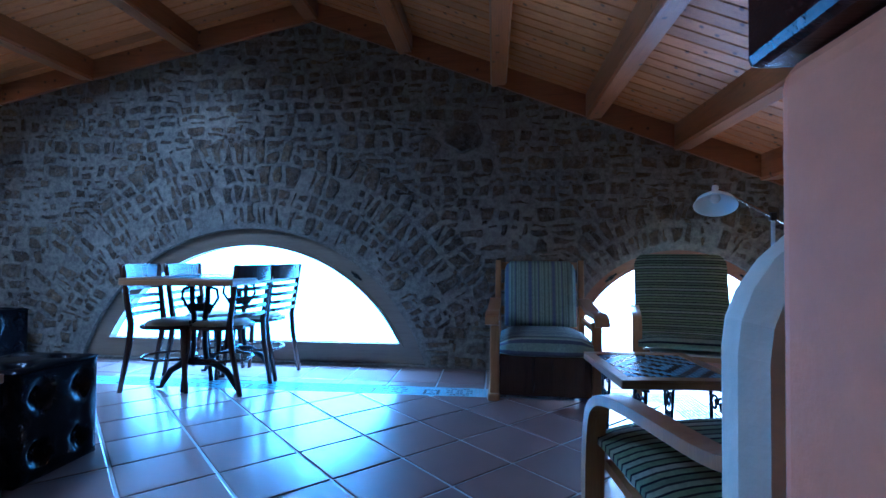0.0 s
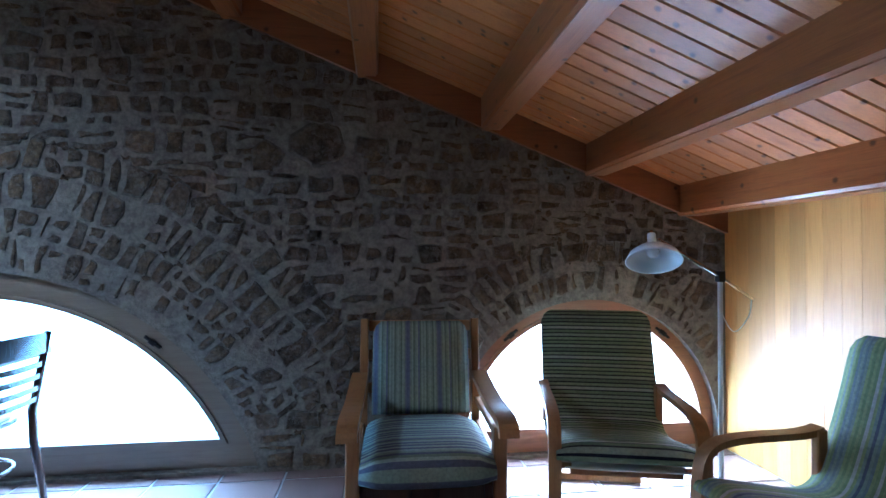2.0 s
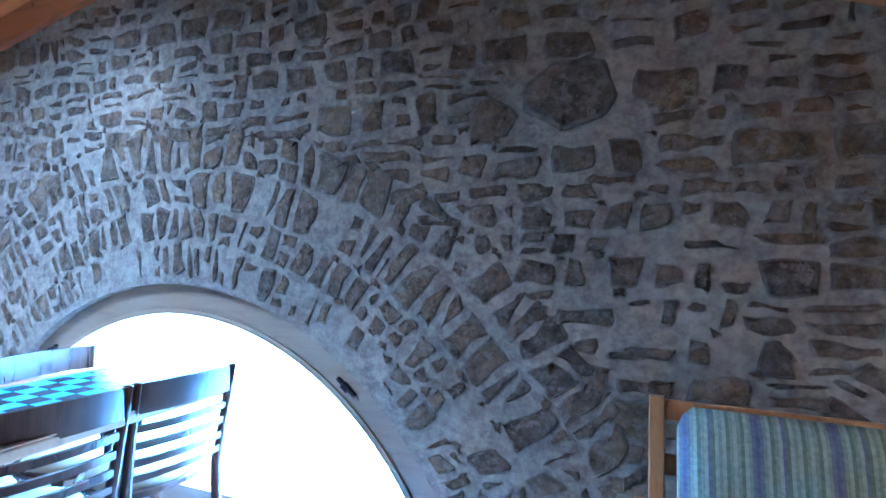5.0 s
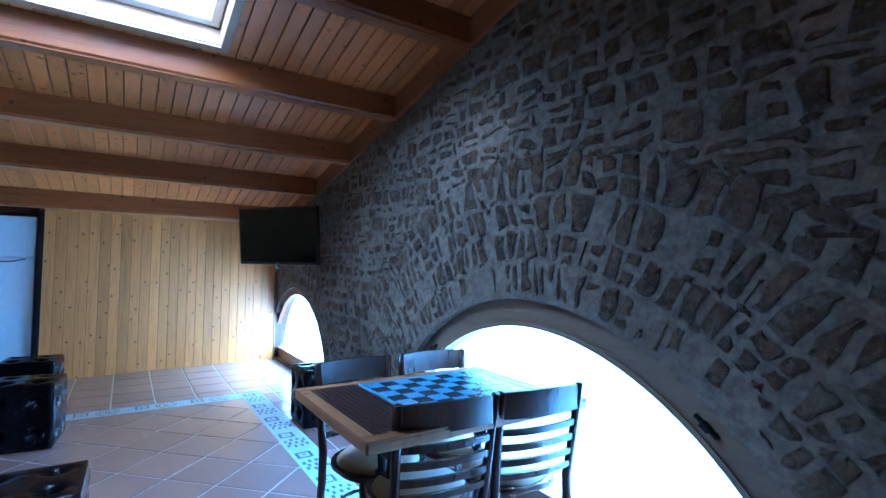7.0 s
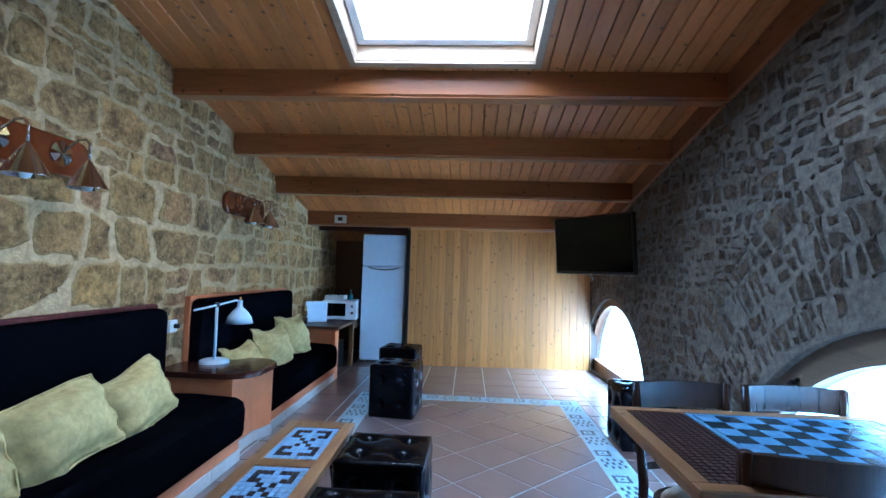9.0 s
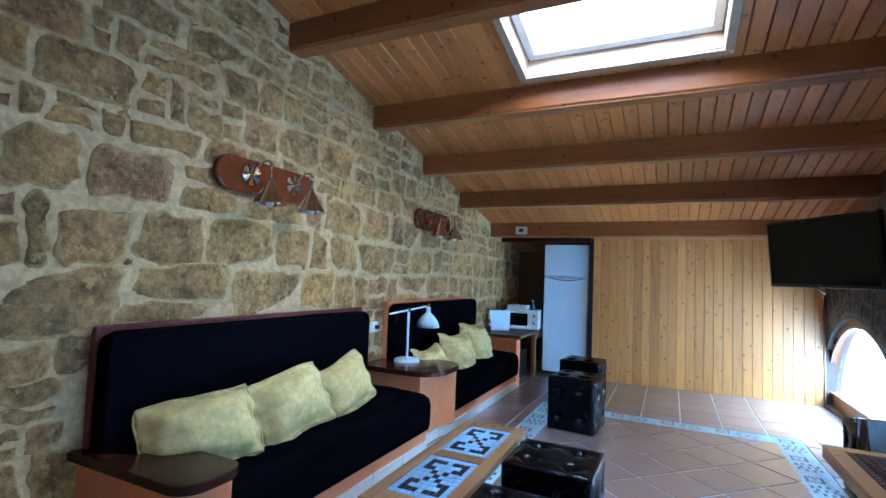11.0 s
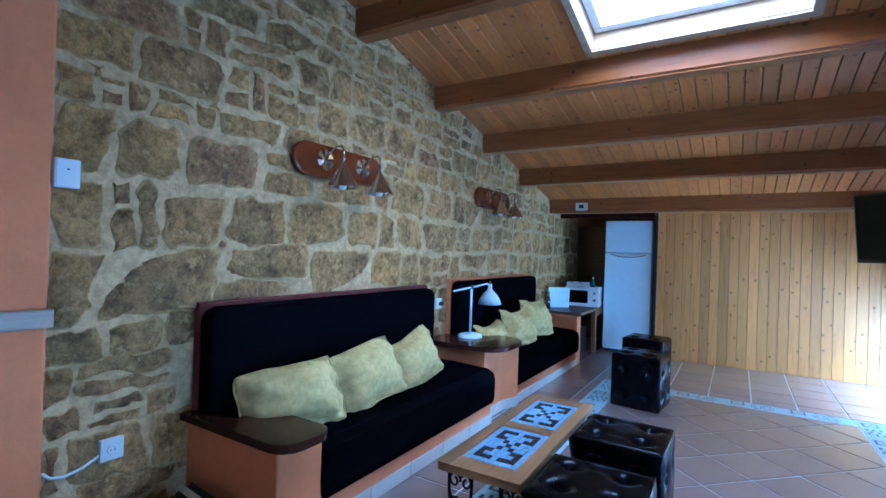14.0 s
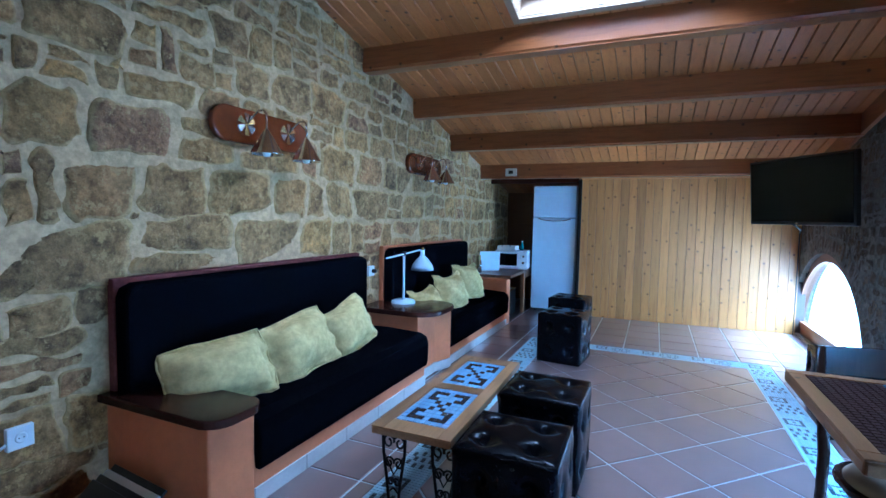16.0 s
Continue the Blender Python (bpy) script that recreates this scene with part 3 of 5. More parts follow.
# ---- windows ----
def arched_window(key, name, frame_w, sill_h, label, timber):
    cx, cz, r, z0 = WIN[key]
    y0, y1 = Y_N + 0.05, Y_N + 0.13
    win = tagged(new(name), label, "window", kind="structure")
    outer, inner = arc(cx, cz, r, z0), arc(cx, cz, r - frame_w, z0 + sill_h)
    bm = bmesh.new()
    for y in (y0, y1):
        for (a, b), (c, d) in zip(zip(outer, outer[1:]), zip(inner, inner[1:])):
            bm.faces.new([bm.verts.new((q[0], y, q[1])) for q in (a, b, d, c)])
        bm.faces.new([bm.verts.new((q[0], y, q[1])) for q in (outer[0], inner[0], inner[-1], outer[-1])])
    for line in (outer + [outer[0]], inner + [inner[0]]):
        for a, b in zip(line, line[1:]):
            bm.faces.new([bm.verts.new(q) for q in ((a[0], y0, a[1]), (b[0], y0, b[1]), (b[0], y1, b[1]), (a[0], y1, a[1]))])
    bmesh.ops.remove_doubles(bm, verts=bm.verts, dist=1e-4)
    finish(bm)
    fr = part("window_frame", bm, timber, win)
    # inner bead, proud of the frame
    o2, i2 = arc(cx, cz, r - frame_w + 0.022, z0 + sill_h - 0.02), arc(cx, cz, r - frame_w - 0.004, z0 + sill_h + 0.004)
    bm = bmesh.new()
    for y in (y0 - 0.012, y0 + 0.002):
        for (a, b), (c, d) in zip(zip(o2, o2[1:]), zip(i2, i2[1:])):
            bm.faces.new([bm.verts.new((q[0], y, q[1])) for q in (a, b, d, c)])
        bm.faces.new([bm.verts.new((q[0], y, q[1])) for q in (o2[0], i2[0], i2[-1], o2[-1])])
    for line in (o2 + [o2[0]], i2 + [i2[0]]):
        for a, b in zip(line, line[1:]):
            bm.faces.new([bm.verts.new(q) for q in ((a[0], y0 - 0.012, a[1]), (b[0], y0 - 0.012, b[1]), (b[0], y0 + 0.002, b[1]), (a[0], y0 + 0.002, a[1]))])
    bmesh.ops.remove_doubles(bm, verts=bm.verts, dist=1e-4)
    part("glazing_bead", finish(bm), timber, fr)
    gl = arc(cx, cz, r - frame_w + 0.01, z0 + sill_h - 0.01)
    pane = part("pane", prism(gl, (y0 + 0.035, y0 + 0.041)), M_GLASS, win, "clear window glass")
    pane.visible_shadow = False
    for a in (52, 128):
        x, z = cx + (r - frame_w * 0.55) * math.cos(radians(a)), cz + (r - frame_w * 0.55) * math.sin(radians(a))
        bm = box(-0.055, 0.055, -0.02, 0.0, -0.008, 0.008, 0.004)
        box(-0.02, 0.02, -0.028, -0.002, -0.014, 0.014, 0.004, into=bm)
        part("latch", bm, M_IRON, fr, "dark metal window latch", at=pose(x, y0, z, 0, -(a - 90), 0))
    return win


arched_window("big", "window_1", 0.145, 0.16, "wide arched window in a wooden frame greyed for glare", M_FRAMEGLARE)
arched_window("east", "window_2", 0.085, 0.14, "small half-round window in a reddish wooden frame", M_FRAMEWOOD)
arched_window("west", "window_3", 0.085, 0.14, "small half-round window in a reddish wooden frame", M_FRAMEWOOD)

# skylight
win = tagged(new("window_4"), "roof window with a pale wooden lining", "skylight", kind="structure")
M_SKYWOOD = wood("pale_lining_wood", (0.5, 0.36, 0.24), (0.36, 0.24, 0.15), "y", 0.4, knots=False)
tilt = math.degrees(math.atan(SLOPE_W))
cx, cy = (SKY[0] + SKY[1]) / 2, (SKY[2] + SKY[3]) / 2
L, Wd = (SKY[1] - SKY[0]) / math.cos(radians(tilt)), SKY[3] - SKY[2]
m_sky = pose(cx, cy, roof(cx), 0, -tilt, 0)


def ring(x, y, t, z0, z1, bev=0.004):
    bm = box(-x, -x + t, -y, y, z0, z1, bev)
    box(x - t, x, -y, y, z0, z1, bev, into=bm)
    box(-x + t, x - t, -y, -y + t, z0, z1, bev, into=bm)
    box(-x + t, x - t, y - t, y, z0, z1, bev, into=bm)
    return bm


part("architrave", ring(L / 2 + 0.03, Wd / 2 + 0.03, 0.05, -0.03, -0.012), M_SKYWOOD, win, at=m_sky)
part("lining", ring(L / 2 + 0.012, Wd / 2 + 0.012, 0.035, -0.011, 0.24), M_SKYWOOD, win, at=m_sky)
part("sash", ring(L / 2 - 0.03, Wd / 2 - 0.03, 0.055, 0.1, 0.16), M_WHITE_PLASTIC, win, "pale grey sash", at=m_sky)
pane = part("pane", box(-L / 2 + 0.08, L / 2 - 0.08, -Wd / 2 + 0.08, Wd / 2 - 0.08, 0.125, 0.131), M_GLASS, win, "clear roof glass", at=m_sky)
pane.visible_shadow = False

# ---- stair side: pillar and low parapet ----
ob = tagged(new("stair_pillar"), "salmon plastered pillar with a dark timber post on top", "pillar", kind="structure")
part("shaft", box(1.985, 2.42, 3.24, 3.62, 0.0, 1.085, 0.03, 4), M_PINK, ob)
part("post", box(1.968, 2.44, 3.225, 3.635, 1.085, roof(2.2) - 0.06, 0.012), M_DARKWOOD, ob, "dark stained timber post")
top = [(2.16 + 0.18 * math.cos(a), 0.79 + 0.17 * math.sin(a)) for a in (math.pi * k / 14 for k in range(15))]
bm = prism([(2.34, 0.0)] + top + [(1.98, 0.0)], (3.625, 3.76), "y", 0.05)
structure("parapet", bm, M_CREAM, "low cream plastered parapet with a rounded top", "parapet")


# ---- sofas built against the stone wall ----
def built_in_sofa(x0, x1, front, back0, back1, back_z, label, rim=(M_PINK, "salmon plastered rim behind the back pad")):
    ob = thing("built_in_sofa", pose((x0 + x1) / 2, Y_S, 0), label, "sofa", "built-in sofas")
    h = (x1 - x0) / 2
    f = front - Y_S
    part("base", box(-h, h, 0.005, f - 0.012, 0.0, 0.235, 0.008), M_PINK, ob, "salmon plastered masonry base")
    n = max(1, round((2 * h) / 0.34))
    for i in range(n):
        a = -h + 2 * h * i / n
        part("skirting_tile", box(a + 0.002, a + 2 * h / n - 0.002, f - 0.0115, f - 0.002, 0.002, 0.08, 0.002, 1), M_WHITE_PLASTER, ob, "pale skirting tile")
    prof = [(0.1, 0.24), (f - 0.02, 0.24), (f - 0.0115, 0.17), (f + 0.012, 0.165), (f + 0.022, 0.2), (f + 0.025, 0.33), (f + 0.01, 0.385), (f - 0.04, 0.412), (f * 0.5, 0.425), (0.1, 0.42)]
    bm = prism(prof, (-h + 0.004, h - 0.004), "x", 0.012)
    part("seat_cushion", bm, M_VELVET, ob, "black velvet seat pad hanging over the front")
    b0, b1 = back0 - (x0 + x1) / 2, back1 - (x0 + x1) / 2
    zt = back_z
    part("back_panel", box(b0 - 0.03, b1 + 0.0, 0.006, 0.05, 0.3, zt + 0.02, 0.006), rim[0], ob, rim[1])
    r = 0.06
    pts = [(b0, 0.42), (b1, 0.42), (b1, zt - r), (b1 - r * 0.3, zt - r * 0.3), (b1 - r, zt), (b0 + r, zt), (b0 + r * 0.3, zt - r * 0.3), (b0, zt - r)]
    part("backrest", prism(pts, (0.05, 0.15), "y", 0.02), M_VELVET, ob, "black velvet back pad")
    return ob


sofa_a = built_in_sofa(-1.77, -0.03, 3.86, -1.7, 0.2, 0.985, "long built-in sofa with black velvet pads on salmon masonry", (M_RIM_SHADE, "dark maroon rim behind the back pad, shade in its colour"))
sofa_b = built_in_sofa(-4.1, -2.29, 3.83, -3.94, -2.1, 1.02, "built-in corner sofa with black velvet pads on salmon masonry")


def slab_top(x0, x1, y0, y1, z0, z1, r, corners):
    """A wooden top with some corners rounded: (sx, sy) signs."""
    pts = []
    for sx, sy in ((1, 1), (-1, 1), (-1, -1), (1, -1)):
        cx, cy = (x1 if sx > 0 else x0), (y1 if sy > 0 else y0)
        if (sx, sy) in corners:
            ox, oy = cx - sx * r, cy - sy * r
            a0 = math.atan2(sy, sx) - math.pi / 4
            pts += [(ox + r * math.cos(a0 + math.pi / 2 * k / 8), oy + r * math.sin(a0 + math.pi / 2 * k / 8)) for k in range(9)]
        else:
            pts.append((cx, cy))
    return prism(pts, (z0, z1), "z", 0.006)


arm = thing("sofa_end_arm", pose(0.09, Y_S, 0), "salmon masonry sofa arm with a dark polished wooden top", "sofa arm")
part("body", box(-0.118, 0.125, 0.006, 0.64, 0.0, 0.462, 0.01), M_PINK, arm)
part("top", slab_top(-0.125, 0.165, 0.012, 0.72, 0.463, 0.5, 0.1, {(-1, 1), (1, 1)}), M_DARKWOOD, arm, "dark polished wooden top")

side = thing("corner_side_table", pose(-2.03, Y_S, 0), "salmon masonry corner table with a dark polished top", "side table")
part("body", prism([(0.255, 0.006), (0.255, 0.56), (-0.06, 0.56), (-0.255, 0.625), (-0.255, 0.006)], (0.0, 0.52), "z"), M_PINK, side)
part("skirting_tile", prism([(0.25, 0.562), (-0.062, 0.562), (-0.25, 0.625), (-0.25, 0.635), (-0.062, 0.572), (0.25, 0.572)], (0.002, 0.08), "z"), M_WHITE_PLASTER, side, "pale skirting tile")
part("top", slab_top(-0.32, 0.275, 0.012, 0.69, 0.521, 0.56, 0.2, {(-1, 1), (1, 1)}), M_DARKWOOD, side, "dark polished wooden top")

arm2 = thing("sofa_end_arm", pose(-4.18, Y_S, 0), "salmon masonry sofa arm beside the kitchen counter", "sofa arm")
part("body", box(-0.07, 0.075, 0.006, 0.6, 0.0, 0.555, 0.008), M_PINK, arm2)


# ---- cushions ----
def pillow_mesh(w, h, t, seed):
    n = 22
    bm = bmesh.new()
    grid = {}
    for s in (1, -1):
        for i in range(n + 1):
            for j in range(n + 1):
                u, v = 2 * i / n - 1, 2 * j / n - 1
                if s < 0 and (abs(u) == 1 or abs(v) == 1):
                    grid[s, i, j] = grid[1, i, j]
                    continue
                uu, vv = min(1, abs(u) / 0.88), min(1, abs(v) / 0.84)
                th = 0.003 + t / 2 * (max(0, 1 - uu ** 3) * max(0, 1 - vv ** 3)) ** 0.65
                flange = max(uu, vv) >= 1
                wave = 0.012 * math.sin(9 * (u - v) + seed) if flange else 0.0
                crease = 0.02 * noise.noise(Vector((u * 2.6 + seed * 3, v * 2.6, s * 3))) * (0 if flange else 1)
                sag = -0.035 * (1 - u * u) * max(0, v) + 0.02 * math.sin(2.2 * u + seed)
                tuck = 1 - 0.09 * abs(u * v) ** 5
                x = u * w / 2 * (1 - 0.03 * (1 - v * v)) * tuck
                z = v * h / 2 * (1 - 0.03 * (1 - u * u)) * tuck + sag
                grid[s, i, j] = bm.verts.new((x, s * (th + crease) + wave, z))
        for i in range(n):
            for j in range(n):
                bm.faces.new([grid[s, i, j], grid[s, i + 1, j], grid[s, i + 1, j + 1], grid[s, i, j + 1]])
    return finish(bm, True)


def pillow_rim(w, h, seed):
    pts = []
    n = 40
    for k in range(n + 1):
        a = 4 * k / n
        side_i, f = int(a) % 4, a - int(a)
        u, v = [(2 * f - 1, -1), (1, 2 * f - 1), (1 - 2 * f, 1), (-1, 1 - 2 * f)][side_i]
        sag = -0.035 * (1 - u * u) * max(0, v) + 0.02 * math.sin(2.2 * u + seed)
        tuck = 1 - 0.09 * abs(u * v) ** 5
        pts.append((u * w / 2 * (1 - 0.03 * (1 - v * v)) * tuck, 0.012 * math.sin(9 * (u - v) + seed), v * h / 2 * (1 - 0.03 * (1 - u * u)) * tuck + sag))
    return tube(pts, 0.005, 6)


def scatter_pillow(x, y, z, rx, ry, rz, w=0.47, h=0.36, seed=1):
    ob = thing("throw_pillow", pose(x, y, z, rx, ry, rz), "plump cream chenille throw pillow leaning on the sofa back", "pillow", "throw pillows")
    part("cover", pillow_mesh(w, h, 0.19, seed), M_PILLOW, ob)
    part("piping", pillow_rim(w, h, seed), M_PILLOW, ob)
    return ob


scatter_pillow(-0.1, Y_S + 0.35, 0.55, 26, 9, -20, 0.5, 0.35, 1)
scatter_pillow(-0.6, Y_S + 0.41, 0.575, 28, 7, -4, 0.5, 0.37, 2)
scatter_pillow(-1.09, Y_S + 0.38, 0.57, 26, 10, -6, 0.46, 0.36, 3)
scatter_pillow(-2.42, Y_S + 0.32, 0.54, 36, 0, -8, 0.44, 0.28, 4)
scatter_pillow(-2.83, Y_S + 0.4, 0.595, 26, 3, -12, 0.45, 0.36, 5)
scatter_pillow(-3.3, Y_S + 0.4, 0.63, 22, 5, -14, 0.42, 0.4, 6)


# ---- poufs ----
def tufted_block(w, d, h):
    bm = bmesh.new()
    n = 28
    tufts = [-0.25, 0.25]

    def dent(u, v):
        return sum(math.exp(-((u - a) ** 2 + (v - b) ** 2) / 0.009) for a in tufts for b in tufts)

    def crease(u, v):
        s = 0.0
        for a in tufts:
            s += math.exp(-((u - a) ** 2) / 0.0016) * (abs(v) < 0.45) + math.exp(-((v - a) ** 2) / 0.0016) * (abs(u) < 0.45)
        return s

    for ax in range(3):
        for s in (1, -1):
            g = {}
            for i in range(n + 1):
                for j in range(n + 1):
                    u, v = i / n - 0.5, j / n - 0.5
                    edge = max(abs(u), abs(v)) * 2
                    disp = 0.016 * (1 - edge ** 6) - 0.042 * dent(u, v) - 0.0025 * crease(u, v) if edge < 1 else 0
                    if ax == 2 and s < 0:
                        disp = 0
                    q = [0, 0, 0]
                    q[ax] = s * 0.5
                    q[(ax + 1) % 3], q[(ax + 2) % 3] = u, v
                    p = [q[0] * w, q[1] * d, q[2] * h]
                    p[ax] += s * disp
                    # soften the corners
                    if edge > 0.93:
                        p = [c * 0.992 for c in p]
                    g[i, j] = bm.verts.new((p[0], p[1], p[2] + h / 2))
            for i in range(n):
                for j in range(n):
                    bm.faces.new((g[i, j], g[i + 1, j], g[i + 1, j + 1], g[i, j + 1]))
    bmesh.ops.remove_doubles(bm, verts=bm.verts, dist=0.0008)
    return finish(bm, True)


def pouf(label):
    w, d, h = 0.385, 0.39, 0.44
    ob = thing("pouf", pose(0, 0, 0), label, "pouf", "leather poufs")
    part("upholstery", tufted_block(w, d, h), M_LEATHER, ob, at=pose(0, 0, 0.004))
    btn = mesh_from("button", lathe([(0, 0.005), (0.007, 0.004), (0.011, 0.0), (0.011, -0.006)], 10), M_LEATHER)
    for sx in (-0.25, 0.25):
        for sy in (-0.25, 0.25):
            for m in (pose(sx * w, sy * d, h - 0.026),
                      pose(w / 2 - 0.028, sx * d, h * (0.5 + sy), 0, 90, 0),
                      pose(sx * w, -d / 2 + 0.028, h * (0.5 + sy), 90, 0, 0), pose(sx * w, d / 2 - 0.028, h * (0.5 + sy), -90, 0, 0)):
                b = new("button", btn)
                b.parent, b.matrix_basis = ob, m
    r = []
    for zz in (h - 0.0,):
        pts = [(-w / 2, -d / 2, zz), (w / 2, -d / 2, zz), (w / 2, d / 2, zz), (-w / 2, d / 2, zz), (-w / 2, -d / 2, zz)]
        fine = []
        for a, b in zip(pts, pts[1:]):
            fine += [tuple(Vector(a).lerp(Vector(b), k / 6)) for k in range(6)]
        fine.append(pts[-1])
        part("piping", tube([tuple(0.992 * c if k < 2 else c for k, c in enumerate(q)) for q in fine], 0.005, 6), M_LEATHER, ob)
    return ob


p0 = pouf("black tufted leather cube pouf standing by the low table")
p0.matrix_basis = pose(-0.29, 4.965, 0, 0, 0, 1)
for x, y, rz in ((-0.91, 4.96, -1), (-2.99, 4.705, -6), (-3.92, 4.61, -5)):
    copy_thing(p0, pose(x, y, 0, 0, 0, rz))
tagged(copy_thing(p0, pose(-2.47, 6.68, 0, 0, 0, 0)), "black tufted leather cube pouf behind the games table")


# ---- low mosaic tables ----
def mosaic_panel(name, x0, x1, y0, y1, z, cols, rows, dark_at, parent, light, dark, gap=0.0025):
    """Small tiles laid on a bed, joined by colour."""
    sets = {True: bmesh.new(), False: bmesh.new()}
    cw, ch = (x1 - x0) / cols, (y1 - y0) / rows
    for i in range(cols):
        for j in range(rows):
            bm = sets[bool(dark_at(i, j))]
            a, b, c, d = x0 + i * cw + gap / 2, x0 + (i + 1) * cw - gap / 2, y0 + j * ch + gap / 2, y0 + (j + 1) * ch - gap / 2
            lo = [bm.verts.new((p, q, z)) for p, q in ((a, c), (b, c), (b, d), (a, d))]
            e = 0.0012
            hi = [bm.verts.new((p, q, z + 0.004)) for p, q in ((a + e, c + e), (b - e, c + e), (b - e, d - e), (a + e, d - e))]
            bm.faces.new(hi)
            for k in range(4):
                bm.faces.new((lo[k], lo[(k + 1) % 4], hi[(k + 1) % 4], hi[k]))
    for flag, mat in ((False, light), (True, dark)):
        if len(sets[flag].faces):
            o = part(name, finish(sets[flag]), mat, parent, "dark mosaic tiles" if flag else "pale mosaic tiles")
            o["kind"] = "stuff"


def scroll_leg(h, r=0.007):
    """Cast-iron scrollwork leg, in the x-z plane, foot at z = 0."""
    bm = tube([(-0.055, 0, h), (-0.05, 0, h * 0.72), (-0.03, 0, h * 0.4), (-0.014, 0, 0.0)], r, 6)
    add(bm, tube([(0.055, 0, h), (0.05, 0, h * 0.72), (0.03, 0, h * 0.4), (0.014, 0, 0.0)], r, 6))
    for s in (1, -1):
        for xc, zc, rr in ((0.026, h * 0.84, 0.034), (0.022, h * 0.62, 0.028), (0.014, h * 0.42, 0.02)):
            pts = [(s * (xc - rr * 0.85 * (1 - k / 18) * math.cos(k * 0.6)), 0, zc + rr * (1 - k / 20) * math.sin(k * 0.6)) for k in range(14)]
            add(bm, tube(pts, r * 0.7, 5))
    add(bm, tube([(-0.045, 0, h * 0.7), (0, 0, h * 0.5), (0.045, 0, h * 0.7)], r * 0.7, 5))
    add(bm, tube([(-0.026, 0, h * 0.3), (0, 0, h * 0.36), (0.026, 0, h * 0.3)], r * 0.7, 5))
    box(-0.03, 0.03, -0.012, 0.012, 0, 0.012, 0.003, into=bm)
    box(-0.065, 0.065, -0.012, 0.012, h - 0.008, h, 0.002, into=bm)
    return bm


KEY9 = ["000000000", "011101110", "010000010", "011000110", "000101000", "000010000", "000101000", "011000110", "010000010", "011101110", "000000000"]


def low_table(m, w, d, panels, label, z=0.45):
    ob = thing("coffee_table", m, label, "coffee table", "mosaic coffee tables")
    # frame of boards round the panels
    bm = box(-w / 2, w / 2, -d / 2, d / 2, z - 0.035, z - 0.006, 0.006)
    part("tabletop", bm, M_TABLEWOOD, ob, "knotty oak table top")
    bw = 0.055
    for a, b, c, e in ((-w / 2, w / 2, -d / 2, -d / 2 + bw), (-w / 2, w / 2, d / 2 - bw, d / 2)):
        part("rail", box(a, b, c, e, z - 0.007, z, 0.003), M_TABLEWOOD, ob)
    xs = [-w / 2] + [x for p in panels for x in p[:2]] + [w / 2]
    for a, b in zip(xs[::2], xs[1::2]):
        part("rail", box(a, b, -d / 2 + bw + 0.0005, d / 2 - bw - 0.0005, z - 0.007, z - 0.0005, 0.003), M_TABLEWOOD, ob)
    for x0, x1, kind in panels:
        if kind == "key":
            mosaic_panel("mosaic", x0 + 0.004, x1 - 0.004, -d / 2 + bw + 0.004, d / 2 - bw - 0.004, z - 0.0062, 11, 9, lambda i, j: KEY9[i][j] == "1", ob, M_MOSAIC_VIOLET, M_MOSAIC_DARK)
        else:
            mosaic_panel("mosaic", x0 + 0.004, x1 - 0.004, -d / 2 + bw + 0.004, d / 2 - bw - 0.004, z - 0.0062, 17, 17, lambda i, j: (abs(i - 8) + abs(j - 8)) % 4 < 2, ob, M_MOSAIC_VIOLET, M_MOSAIC_DARK)
    leg = mesh_from("leg", scroll_leg(z - 0.036), M_IRON)
    for sx in (-1, 1):
        for sy in (-1, 1):
            o = new("leg", leg)
            o.parent, o.matrix_basis = ob, pose(sx * (w / 2 - 0.09), sy * (d / 2 - 0.06), 0, 0, 0, 90)
            tagged(o, "black cast-iron scroll leg")
    return ob


low_table(pose(-0.675, 4.57, 0, 0, 0, 1), 1.12, 0.35, [(-0.46, -0.04, "key"), (0.04, 0.46, "key")], "low oak table with two mosaic panels and iron legs")
low_table(pose(2.4, 5.245, 0, 0, 0, 4), 0.47, 0.55, [(-0.19, 0.19, "rings")], "square low table with a dark mosaic top and iron legs")

# ---- games table by the big window ----
tab = thing("games_table", pose(-0.255, 6.425, 0), "oak-framed games table with an inlaid chessboard and iron feet", "table")
w, d, z = 0.76, 1.03, 0.76
part("tabletop", box(-w / 2, w / 2, -d / 2, d / 2, z - 0.045, z - 0.006, 0.008), M_TABLEWOOD, tab)
for a, b, c, e in ((-w / 2, -w / 2 + 0.05, -d / 2, d / 2), (w / 2 - 0.05, w / 2, -d / 2, d / 2), (-w / 2 + 0.0505, w / 2 - 0.0505, -d / 2, -d / 2 + 0.05), (-w / 2 + 0.0505, w / 2 - 0.0505, d / 2 - 0.05, d / 2)):
    part("edge_rail", box(a, b, c, e, z - 0.007, z, 0.003), M_TABLEWOOD, tab)
M_BROWN_MOSAIC = simple("brown_mosaic", (0.045, 0.022, 0.018), 0.3, var=0.35, scale=30)
mosaic_panel("mosaic", -w / 2 + 0.052, w / 2 - 0.052, -d / 2 + 0.052, -0.245, z - 0.0062, 28, 9, lambda i, j: True, tab, M_MOSAIC_WHITE, M_BROWN_MOSAIC)
mosaic_panel("mosaic", -w / 2 + 0.052, w / 2 - 0.052, 0.425, d / 2 - 0.052, z - 0.0062, 28, 1, lambda i, j: True, tab, M_MOSAIC_WHITE, M_BROWN_MOSAIC)
mosaic_panel("chessboard", -w / 2 + 0.075, w / 2 - 0.075, -0.22, 0.4, z - 0.0062, 8, 8, lambda i, j: (i + j) % 2, tab, M_MOSAIC_BLUE, M_MOSAIC_INK)
